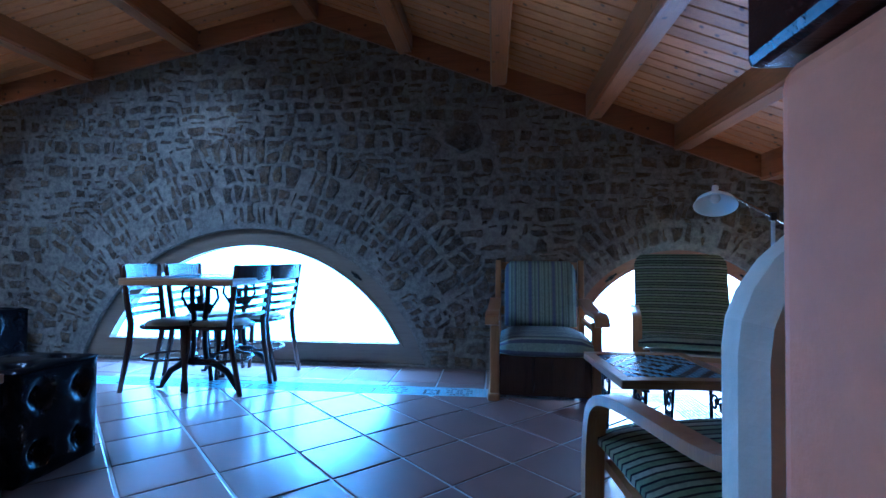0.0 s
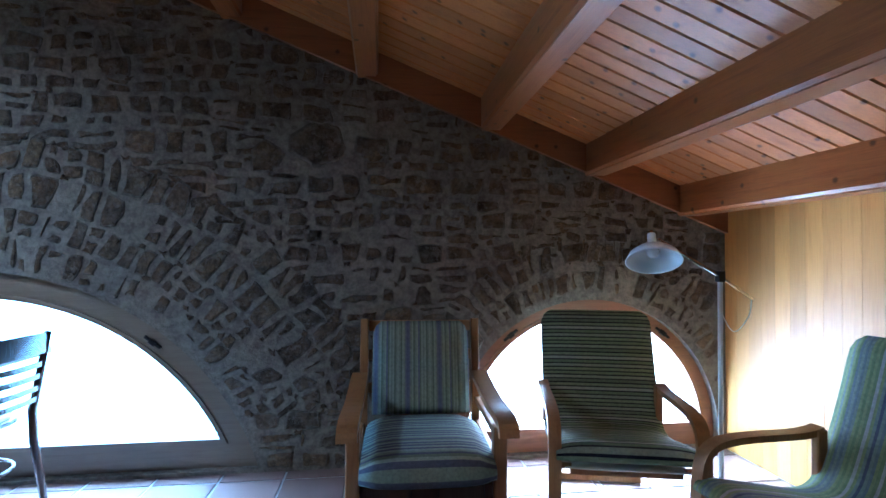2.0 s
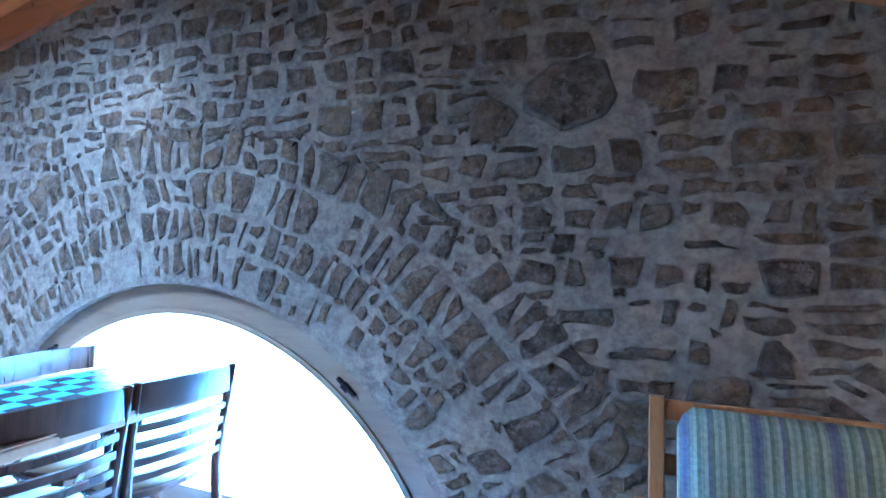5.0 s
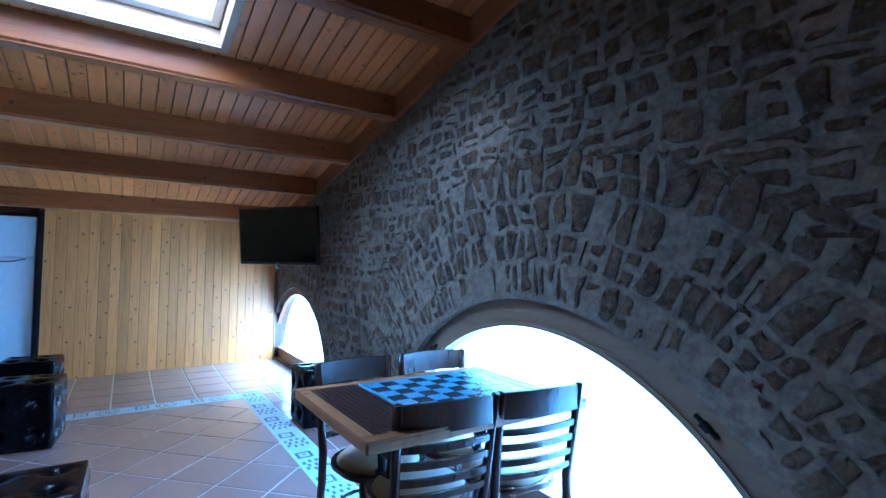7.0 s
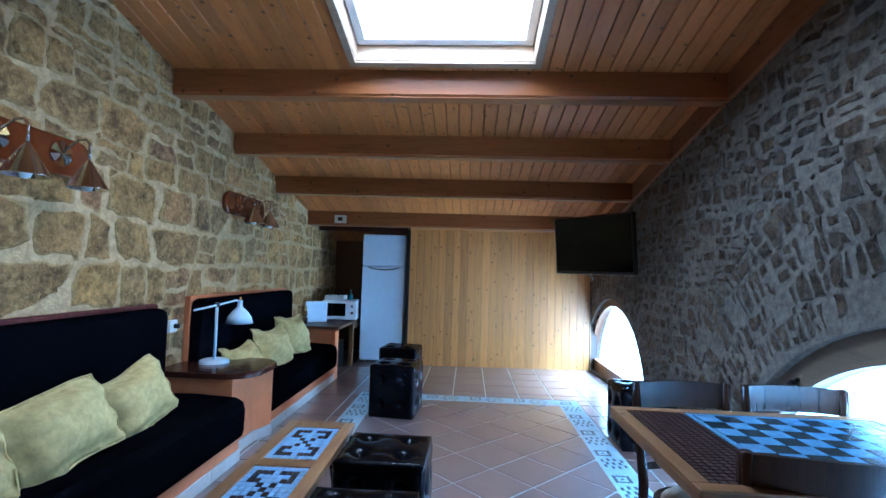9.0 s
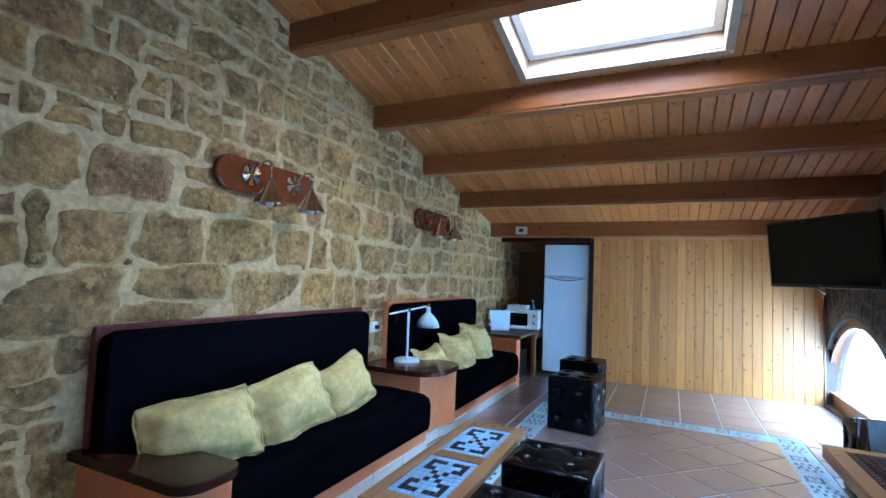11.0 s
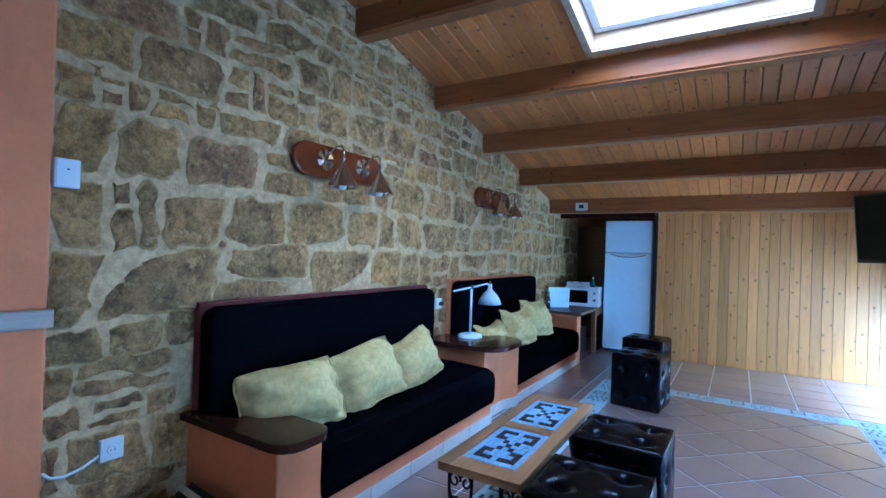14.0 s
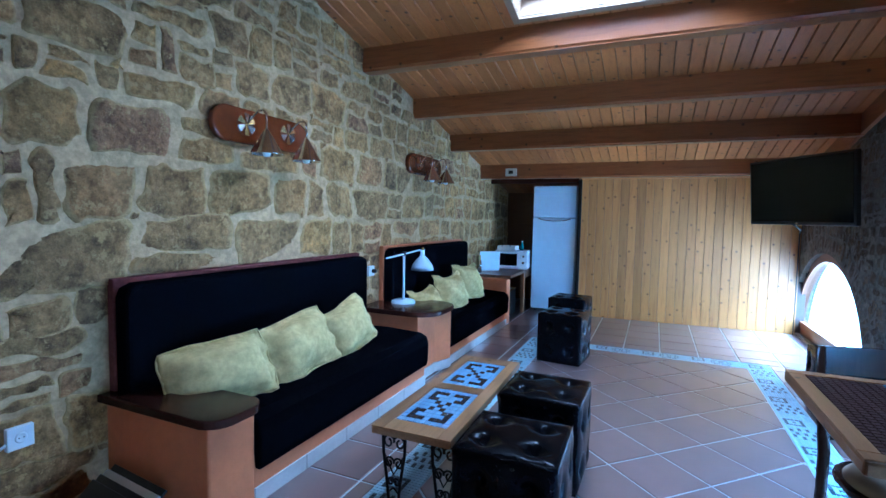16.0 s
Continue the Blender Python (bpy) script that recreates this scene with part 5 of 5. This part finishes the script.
# ---- kitchen niche ----
fr = thing("fridge", pose(-5.52, 4.155, 0), "tall white fridge-freezer with two doors in the niche", "fridge")
part("body", box(-0.3, 0.26, -0.3, 0.3, 0.03, 1.765, 0.012), M_WHITE, fr)
part("freezer_door", box(0.265, 0.32, -0.3, 0.3, 1.335, 1.768, 0.018, 3), M_WHITE, fr)
d1 = part("fridge_door", box(0.265, 0.32, -0.3, 0.3, 0.05, 1.325, 0.018, 3), M_WHITE, fr)
hp = curve_pts([(-0.22, 1.312), (-0.12, 1.288), (0.0, 1.282), (0.12, 1.288), (0.22, 1.312)], 20)
part("handle", tube([(0.322, y, z) for y, z in hp], 0.006, 6), M_CHROME, d1, "slim curved grey handle")
for sx in (-0.25, 0.22):
    for sy in (-0.25, 0.25):
        part("foot", lathe([(0.02, 0.0), (0.02, 0.032), (0, 0.032)], 10), M_BLACK, fr, at=pose(sx, sy, 0))

bm = box(X_W - 0.95, X_W - 0.92, Y_S, NICHE_Y, 0, roof(X_W - 0.9), 0.002)
structure("niche_back", bm, M_SHELFWOOD, "dark brown wooden back of the kitchen niche", "wall panel")
bm = box(X_W - 0.04, X_W + 0.045, NICHE_Y - 0.02, NICHE_Y + 0.03, 0.0, 1.84, 0.004)
structure("trim", bm, M_BLACK, "dark edge post beside the kitchen niche", "trim")
bm = box(X_W - 0.02, X_W + 0.025, Y_S + 0.01, NICHE_Y - 0.022, 1.8, roof(X_W) - 0.005, 0.004)
structure("trim", bm, M_DARKWOOD, "dark fascia above the kitchen niche", "trim")
bm = box(X_W + 0.045, X_W + 0.1, NICHE_Y + 0.03, 6.5, 1.845, 1.868, 0.003)
structure("trim", bm, M_PINE, "pale batten along the top of the pine panelling", "trim")

ct = thing("kitchen_counter", pose(-5.05, 3.52, 0), "brown wooden counter with a solid top in the niche", "counter")
part("worktop", box(-0.95, 0.79, -0.295, 0.3, 0.556, 0.59, 0.006), M_SHELFWOOD, ct)
for x, y in ((0.05, 0.27), (-0.9, 0.27), (0.05, -0.27), (-0.9, -0.27)):
    part("leg", box(x - 0.03, x + 0.03, y - 0.025, y + 0.025, 0.0, 0.555, 0.004), M_SHELFWOOD, ct)
part("apron", box(-0.87, 0.02, 0.27, 0.29, 0.48, 0.555, 0.004), M_SHELFWOOD, ct)

mw = thing("microwave", pose(-5.14, 3.6, 0.59, 0, 0, 6), "white microwave oven with a dark glass door", "microwave")
part("body", box(-0.17, 0.15, -0.225, 0.225, 0.008, 0.265, 0.008), M_WHITE_PLASTIC, mw)
dr_ = part("door", box(0.152, 0.17, -0.222, 0.115, 0.015, 0.258, 0.006), M_WHITE_PLASTIC, mw)
part("window", box(0.17, 0.1725, -0.195, 0.085, 0.055, 0.225, 0.001), M_SCREEN, dr_, "dark glass pane")
part("control_panel", box(0.152, 0.168, 0.12, 0.222, 0.015, 0.258, 0.004), M_WHITE_PLASTIC, mw)
for z in (0.1, 0.19):
    part("dial", lathe([(0, 0.014), (0.016, 0.013), (0.018, 0.0)], 16), M_CHROME, mw, "round dial", at=pose(0.168, 0.17, z, 0, 90, 0))
tr = thing("storage_tray", pose(-5.12, 3.53, 0.856), "small white tray of odds and ends on the microwave", "tray")
part("basin", ring(0.1, 0.13, 0.006, 0.0, 0.06, 0.002), M_WHITE_PLASTIC, tr)
part("base", box(-0.094, 0.094, -0.124, 0.124, 0.0, 0.006, 0.001), M_WHITE_PLASTIC, tr)
part("handle", tube([(0.1, -0.06, 0.05), (0.1, -0.05, 0.085), (0.1, 0.05, 0.085), (0.1, 0.06, 0.05)], 0.005, 6), M_BLACK, tr, "dark handle")
M_TEAL = simple("teal_glass", (0.05, 0.2, 0.22), 0.1)
bt = thing("bottle", pose(-5.12, 3.73, 0.856), "small teal glass bottle on the microwave", "bottle")
part("body", lathe([(0, 0.0), (0.026, 0.0), (0.028, 0.06), (0.012, 0.09), (0.011, 0.12), (0.0, 0.12)], 16), M_TEAL, bt)
part("cap", lathe([(0.013, 0.12), (0.013, 0.135), (0, 0.136)], 12), M_WHITE_PLASTIC, bt)
wb = thing("white_board", pose(-4.68, 3.4, 0.59, -5, 0, -52), "white rectangular panel standing on the counter", "panel")
part("panel", box(-0.14, 0.14, -0.008, 0.008, 0.0, 0.26, 0.004), M_WHITE, wb)
part("rim", ring(0.142, 0.132, 0.008, -0.009, 0.009, 0.001), M_WHITE_PLASTIC, wb, at=pose(0, 0, 0.133, 90, 0, 0))
cn = thing("candle_holder", pose(-4.4, 3.36, 0.59), "small glass candle holder on the counter", "candle")
part("glass", lathe([(0, 0.0), (0.025, 0.0), (0.03, 0.1), (0.022, 0.16), (0.018, 0.16), (0.02, 0.02), (0, 0.02)], 16), M_CHROME, cn)
part("candle", lathe([(0.017, 0.03), (0.017, 0.22), (0, 0.225)], 12), M_PILLOW, cn, "cream candle")
bn = thing("waste_bin", pose(-4.85, 3.55, 0), "black bin with a brass rim under the counter", "bin")
part("body", box(-0.13, 0.13, -0.15, 0.15, 0.0, 0.34, 0.01), M_BLACK, bn)
part("rim", ring(0.133, 0.153, 0.01, 0.335, 0.35, 0.002), M_BRASS, bn, "brass rim")

bx = thing("emergency_light", pose(-4.7, 3.66, 1.915, 0, 0, 90), "small square white wall box on the beam", "wall box")
part("case", box(-0.075, 0.075, -0.014, 0.025, -0.05, 0.05, 0.006), M_WHITE_PLASTIC, bx)
part("sensor", box(-0.03, 0.03, -0.02, -0.013, -0.022, 0.022, 0.003), M_BLACK, bx)

# ---- television ----
tvx, tvy = -3.53, 6.56
ang = math.degrees(math.atan2(6.95 - 6.43, 0.83))
tv = thing("television", pose(tvx, tvy, 1.6, 5, 0, ang), "black flat television on a wall bracket in the corner", "television")
part("casing", box(-0.52, 0.52, -0.02, 0.03, -0.3, 0.29, 0.01), M_BLACK, tv)
part("screen", box(-0.5, 0.5, -0.0225, -0.0195, -0.27, 0.27, 0.001), M_SCREEN, tv)
part("badge", box(-0.02, 0.02, -0.0225, -0.02, -0.29, -0.282, 0.001), M_CHROME, tv)
part("back_box", box(-0.25, 0.25, 0.03, 0.075, -0.2, 0.15, 0.015), M_BLACK, tv)
part("bracket", tube([(0, 0.07, 0), (0.05, 0.25, 0.0), (0.1, 0.42, 0.0)], 0.02, 8), M_IRON, tv)
tagged(part("television_cable", tube([(-3.9, 6.6, 1.32), (-4.2, 6.75, 1.25), (west_x(7.0) + 0.05, 6.985, 1.2), (west_x(7.0) + 0.05, 6.985, 0.6), (west_x(7.0) + 0.05, 6.985, 0.0)], 0.008, 6), M_BLACK), "black cable running down the corner of the gable", "cable")


# ---- mosaic border of the floor ----
BX0, BX1, BY0, BY1, BW = -3.68, 3.0, 4.25, 6.46, 0.2
MOTIF = ["00000000000000000000", "00111110001100110000", "00100010000011000000", "00101010011000011000", "00100010000011000000",
         "00111110011000011000", "00000000000011000000", "00000000001100110000", "00000000000000000000"]


def border(x0, x1, y0, y1, along):
    n = round(((x1 - x0) if along == "x" else (y1 - y0)) / 0.0222)
    if along == "x":
        mosaic_panel("mosaic", x0, x1, y0, y1, -0.005, n, 9, lambda i, j: MOTIF[j][i % 20] == "1", floor, M_MOSAIC_WHITE, M_MOSAIC_TEAL, 0.003)
    else:
        mosaic_panel("mosaic", x0, x1, y0, y1, -0.005, 9, n, lambda i, j: MOTIF[i][j % 20] == "1", floor, M_MOSAIC_WHITE, M_MOSAIC_TEAL, 0.003)


border(BX0, BX1, BY1 - BW, BY1, "x")
border(BX0, BX1, BY0, BY0 + BW, "x")
border(BX0, BX0 + BW, BY0 + BW, BY1 - BW, "y")
border(BX1 - BW, BX1, BY0 + BW, BY1 - BW, "y")

# ---- floor tiles ----
T, J = 0.345, 0.013


def tile_mesh(pts):
    """A tile with softly rounded edges, its upper face at z = 0."""
    bm = bmesh.new()
    c = sum((Vector((*p, 0)) for p in pts), Vector()) / len(pts)
    lo = [bm.verts.new((x, y, -0.0055)) for x, y in pts]
    mi = [bm.verts.new((x, y, -0.0015)) for x, y in pts]
    hi = []
    for x, y in pts:
        d = c - Vector((x, y, 0))
        q = Vector((x, y, 0)) + d.normalized() * min(0.006, d.length * 0.3)
        hi.append(bm.verts.new((q.x, q.y, 0)))
    n = len(pts)
    bm.faces.new(hi)
    for A, B in ((lo, mi), (mi, hi)):
        for k in range(n):
            bm.faces.new((A[k], A[(k + 1) % n], B[(k + 1) % n], B[k]))
    return finish(bm)


def clip_poly(pts, x0, x1, y0, y1):
    for ax, lim, sgn in ((0, x0, 1), (0, x1, -1), (1, y0, 1), (1, y1, -1)):
        out = []
        for a, b in zip(pts, pts[1:] + pts[:1]):
            da, db = sgn * (a[ax] - lim), sgn * (b[ax] - lim)
            if da >= 0:
                out.append(a)
            if da * db < 0:
                t = da / (da - db)
                out.append((a[0] + t * (b[0] - a[0]), a[1] + t * (b[1] - a[1])))
        pts = out
        if len(pts) < 3:
            return []
    return pts


def area_of(p):
    return 0.5 * abs(sum(a[0] * b[1] - b[0] * a[1] for a, b in zip(p, p[1:] + p[:1])))


h = (T - J) / 2
whole_straight = mesh_from("floor_tile", tile_mesh([(-h, -h), (h, -h), (h, h), (-h, h)]), M_TILE)
r2 = h * math.sqrt(2)
whole_diag = mesh_from("floor_tile", tile_mesh([(0, -r2), (r2, 0), (0, r2), (-r2, 0)]), M_TILE)


def lay(cx, cy, pts, whole, lim):
    got = clip_poly([(cx + x, cy + y) for x, y in pts], *lim)
    if len(got) < 3 or area_of(got) < 0.002:
        return
    if abs(area_of(got) - area_of(pts)) < 1e-5:
        o = new("floor_tile", whole)
    else:
        o = new("floor_tile", mesh_from("floor_tile", tile_mesh([(x - cx, y - cy) for x, y in got]), M_TILE))
    o.parent = floor
    o.matrix_basis = pose(cx, cy, random.uniform(-0.0008, 0.0004), random.uniform(-0.12, 0.12), random.uniform(-0.12, 0.12), 0)


s = T / math.sqrt(2)
ox, oy = -1.372 + s, 5.508
g = 0.006
inner = (BX0 + BW + g, BX1 - BW - g, BY0 + BW + g, BY1 - BW - g)
for i in range(-40, 60):
    for j in range(-40, 40):
        if (i + j) % 2 == 0:
            cx, cy = ox + i * s, oy + j * s
            if inner[0] - s < cx < inner[1] + s and inner[2] - s < cy < inner[3] + s:
                lay(cx, cy, [(0, -r2), (r2, 0), (0, r2), (-r2, 0)], whole_diag, inner)
for lim in ((X_W - 0.9, BX0 - g, Y_S + 0.01, Y_N + 0.02), (BX1 + g, X_E + 0.01, Y_S + 0.01, Y_N + 0.02), (BX0, BX1, BY1 + g, Y_N + 0.02), (BX0, BX1, Y_S + 0.01, BY0 - g)):
    i0, i1 = math.floor((lim[0] + 8) / T), math.ceil((lim[1] + 8) / T)
    j0, j1 = math.floor((lim[2] - 0.02) / T), math.ceil((lim[3] - 0.02) / T)
    for i in range(i0, i1 + 1):
        for j in range(j0, j1 + 1):
            lay(-8 + (i + 0.5) * T, 0.02 + (j + 0.5) * T, [(-h, -h), (h, -h), (h, h), (-h, h)], whole_straight, lim)


# ---- stones of the walls ----
def half_plane(pts, px, pz, nx, nz):
    """Keep the side of the line through (px, pz) against the normal."""
    out = []
    for a, b in zip(pts, pts[1:] + pts[:1]):
        da, db = (a[0] - px) * nx + (a[1] - pz) * nz, (b[0] - px) * nx + (b[1] - pz) * nz
        if da <= 0:
            out.append(a)
        if da * db < 0:
            t = da / (da - db)
            out.append((a[0] + t * (b[0] - a[0]), a[1] + t * (b[1] - a[1])))
    return out


def inset(poly, g):
    """The outline drawn in by about g on every side."""
    cx, cz = sum(p[0] for p in poly) / len(poly), sum(p[1] for p in poly) / len(poly)
    out = poly
    for a, b in zip(poly, poly[1:] + poly[:1]):
        ex, ez = b[0] - a[0], b[1] - a[1]
        ln = math.hypot(ex, ez)
        if ln < 1e-5:
            continue
        nx, nz = ez / ln, -ex / ln
        if (cx - a[0]) * nx + (cz - a[1]) * nz > 0:
            nx, nz = -nx, -nz
        out = half_plane(out, a[0] - nx * g, a[1] - nz * g, nx, nz)
        if len(out) < 3:
            return []
    return out


def coursed_stones(x0, x1, z0, ztop, hrange, wrange, gap, split, seed):
    """Roughly coursed rubble: uneven beds, slanting joints, odd stones split in two or three."""
    rnd = random.Random(seed)
    beds = [z0]
    while beds[-1] < ztop:
        beds.append(beds[-1] + rnd.uniform(*hrange))
    ph = [(rnd.uniform(0, 6), rnd.uniform(1.2, 2.6), rnd.uniform(0.25, 1.0)) for _ in beds]

    def bed(k, x):
        f, q, am = ph[k]
        step = min(hrange) * 0.42 * am
        return beds[k] + step * (math.sin(q * x + f) * 0.6 + math.sin(q * 3.1 * x + 2 * f) * 0.4)

    out = []
    for k in range(len(beds) - 1):
        hh = beds[k + 1] - beds[k]
        x = x0 - rnd.uniform(0, 0.2)
        s0 = rnd.uniform(-0.03, 0.03)
        while x < x1:
            w = rnd.uniform(*wrange) * (0.65 + 0.7 * hh / hrange[1])
            s1 = rnd.uniform(-0.25, 0.25) * hh
            j = [rnd.uniform(-0.014, 0.014) for _ in range(4)]
            q = [(x - s0 / 2, bed(k, x) + j[0]), (x + w - s1 / 2, bed(k, x + w) + j[1]), (x + w + s1 / 2, bed(k + 1, x + w) + j[2]), (x + s0 / 2, bed(k + 1, x) + j[3])]

            def at(u, v):
                lo = (q[0][0] + u * (q[1][0] - q[0][0]), q[0][1] + u * (q[1][1] - q[0][1]))
                hi = (q[3][0] + u * (q[2][0] - q[3][0]), q[3][1] + u * (q[2][1] - q[3][1]))
                return (lo[0] + v * (hi[0] - lo[0]), lo[1] + v * (hi[1] - lo[1]))

            r = rnd.random()
            f, f2 = rnd.uniform(0.35, 0.65), rnd.uniform(-0.1, 0.1)
            if r < split * 0.5:
                cells = [[at(0, 0), at(1, 0), at(1, f + f2), at(0, f - f2)], [at(0, f - f2), at(1, f + f2), at(1, 1), at(0, 1)]]
            elif r < split * 0.8:
                m = rnd.uniform(0.3, 0.7)
                cells = [[at(0, 0), at(m, 0), at(m, 1), at(0, 1)], [at(m, 0), at(1, 0), at(1, f), at(m, f)], [at(m, f), at(1, f), at(1, 1), at(m, 1)]]
            elif r < split:
                c1 = rnd.uniform(0.2, 0.4)
                cells = [[at(0, 0), at(1, 0), at(1, 1 - c1), at(1 - c1, 1), at(0, 1)], [at(1, 1 - c1), at(1, 1), at(1 - c1, 1)]]
            else:
                cells = [q]
            for c in cells:
                c = inset(c, gap / 2 * rnd.uniform(0.5, 1.5))
                if len(c) >= 3 and area_of(c) > 0.0008:
                    out.append(c)
            if rnd.random() < 0.3:
                s = rnd.uniform(0.012, 0.024)
                cx, cz = q[2]
                out.append([(cx + s * rnd.uniform(0.7, 1.9) * math.cos(b), cz + s * rnd.uniform(0.6, 1.2) * math.sin(b)) for b in (0.4, 1.6, 2.7, 3.9, 5.3)])
            x += w
            s0 = s1
    return out


def worn(poly, rnd, rough):
    """Cut the corners of an outline and shake it a little."""
    pts = []
    for a, b in zip(poly, poly[1:] + poly[:1]):
        ln = math.hypot(b[0] - a[0], b[1] - a[1])
        if ln < 0.012:
            pts.append(((a[0] + b[0]) / 2, (a[1] + b[1]) / 2))
            continue
        m = max(2, min(6, int(ln / 0.045)))
        for k in range(m):
            f = 0.09 + 0.82 * k / (m - 1) + rnd.uniform(-0.07, 0.07)
            pts.append((a[0] + f * (b[0] - a[0]) + rnd.uniform(-rough, rough), a[1] + f * (b[1] - a[1]) + rnd.uniform(-rough, rough)))
    out = []
    for a, b in zip(pts, pts[1:] + pts[:1]):
        out += [(0.75 * a[0] + 0.25 * b[0], 0.75 * a[1] + 0.25 * b[1]), (0.25 * a[0] + 0.75 * b[0], 0.25 * a[1] + 0.75 * b[1])]
    return out


def stone_geometry(poly, face, depth, rnd):
    cx, cz = sum(p[0] for p in poly) / len(poly), sum(p[1] for p in poly) / len(poly)
    verts, faces = [], []
    n = len(poly)
    tilt_x, tilt_z = rnd.uniform(-0.05, 0.05), rnd.uniform(-0.06, 0.06)
    for f, y in ((1.0, -0.012), (0.97, depth * 0.6), (0.8, depth)):
        for x, z in poly:
            dx, dz = (x - cx) * f, (z - cz) * f
            yy = y if y < 0 else y + dx * tilt_x + dz * tilt_z + rnd.uniform(-0.15, 0.15) * depth
            verts.append((dx, face * yy, dz))
    for r in range(2):
        for k in range(n):
            faces.append((r * n + k, r * n + (k + 1) % n, (r + 1) * n + (k + 1) % n, (r + 1) * n + k))
    verts.append((0, face * depth, 0))
    for k in range(n):
        faces.append((2 * n + k, 2 * n + (k + 1) % n, 3 * n))
    if face < 0:
        faces = [tuple(reversed(f)) for f in faces]
    return (cx, cz), verts, faces, [1.0] * (2 * n) + [0.0] * (n + 1)


def rim_mask(me, values):
    me.attributes.new("rim", "FLOAT", "POINT").data.foreach_set("value", values)


def stone_wall(wall, y, face, polys, material, joined, depth, limit, near, rough):
    rnd = random.Random(7)
    rest_v, rest_f, rest_r = [], [], []
    for k, poly in enumerate(sorted(polys, key=near)):
        (cx, cz), v, f, rim = stone_geometry(worn(poly, rnd, rough), face, depth * rnd.uniform(0.5, 1.4), rnd)
        if k < limit:
            me = bpy.data.meshes.new("stone")
            me.from_pydata(v, [], f)
            rim_mask(me, rim)
            me.materials.append(material)
            me.shade_smooth()
            o = new("stone", me)
            o.parent, o.matrix_basis = wall, pose(cx, y, cz)
        else:
            base = len(rest_v)
            rest_v += [(a + cx, b + y, c + cz) for a, b, c in v]
            rest_r += rim
            rest_f += [[base + i for i in q] for q in f]
    if rest_v:
        me = bpy.data.meshes.new("stonework")
        me.from_pydata(rest_v, [], rest_f)
        rim_mask(me, rest_r)
        me.materials.append(joined)
        me.shade_smooth()
        o = new("stonework", me)
        o.parent = wall
        tagged(o, "rough stones set in mortar", kind="stuff")


def middle(poly):
    return sum(p[0] for p in poly) / len(poly), sum(p[1] for p in poly) / len(poly)


def south_seen(poly):
    x, z = middle(poly)
    if max(p[0] for p in poly) > 0.775 or max(p[1] for p in poly) > roof(x) + 0.06 or x < X_W - 0.9:
        return False
    return not (-1.72 < x < 0.18 and z < 0.9 or -3.9 < x < -2.15 and z < 0.93 or x < -4.1 and z < 0.5 or -2.3 < x < -1.7 and z < 0.5 or -0.05 < x < 0.22 and z < 0.44)


rnd = random.Random(21)
polys = [half_plane(q, 0.768, 0, 1, 0) for q in coursed_stones(X_W - 0.9, 0.95, 0.0, 3.0, (0.12, 0.31), (0.14, 0.46), 0.02, 0.5, 4)]
polys = [q for q in polys if len(q) >= 3 and area_of(q) > 0.0005 and south_seen(q)]
stone_wall(wall_south, Y_S, 1, polys, M_STONE_S, M_STONE_S2, 0.009, 300, lambda q: abs(middle(q)[0] + 1.0), 0.02)

RINGS = {"big": 2.3, "east": 1.16, "west": 1.45}


def north_seen(poly, ring=None):
    x, z = middle(poly)
    if z > roof(x) - 0.03 or max(p[0] for p in poly) > X_E or min(p[0] for p in poly) < west_x(7.0):
        return False
    for k, (cx, cz, r, z0) in WIN.items():
        d = math.hypot(x - cx, z - cz)
        if min(math.hypot(p[0] - cx, p[1] - cz) for p in poly) < r + 0.025 and max(p[1] for p in poly) > z0 - 0.02:
            return False
        if k != ring and d < RINGS[k] and z > 0.38 and (ring is None or d < r + 0.3):
            return False
    return math.hypot((x - 1.44) / 1.6, z - 1.86) > 0.19


polys = [q for q in coursed_stones(west_x(7.0), X_E, 0.0, 3.1, (0.07, 0.15), (0.07, 0.2), 0.034, 0.5, 12) if north_seen(q)]
for x, z, w, hh in ((1.47, 1.88, 0.37, 0.3), (1.19, 1.81, 0.2, 0.19), (1.79, 1.83, 0.15, 0.09)):
    polys.append([(x + w / 2 * math.cos(a) * rnd.uniform(0.85, 1.1), z + hh / 2 * math.sin(a) * rnd.uniform(0.85, 1.1)) for a in (2 * math.pi * k / 7 for k in range(7))])
# rubble set on edge round the arches: courses bent round each window
for k, outer in RINGS.items():
    cx, cz, r, z0 = WIN[k]
    mean = (r + outer) / 2
    for q in coursed_stones(0.0, math.pi * mean, r + 0.03, outer + 0.05, (0.1, 0.22), (0.04, 0.1), 0.03, 0.5, 31 + len(k)):
        bent = [(cx + v * math.cos(u / mean), cz + v * math.sin(u / mean)) for u, v in q]
        if middle(bent)[1] > 0.3 and rnd.random() < 0.9 and north_seen(bent, k):
            polys.append(bent)
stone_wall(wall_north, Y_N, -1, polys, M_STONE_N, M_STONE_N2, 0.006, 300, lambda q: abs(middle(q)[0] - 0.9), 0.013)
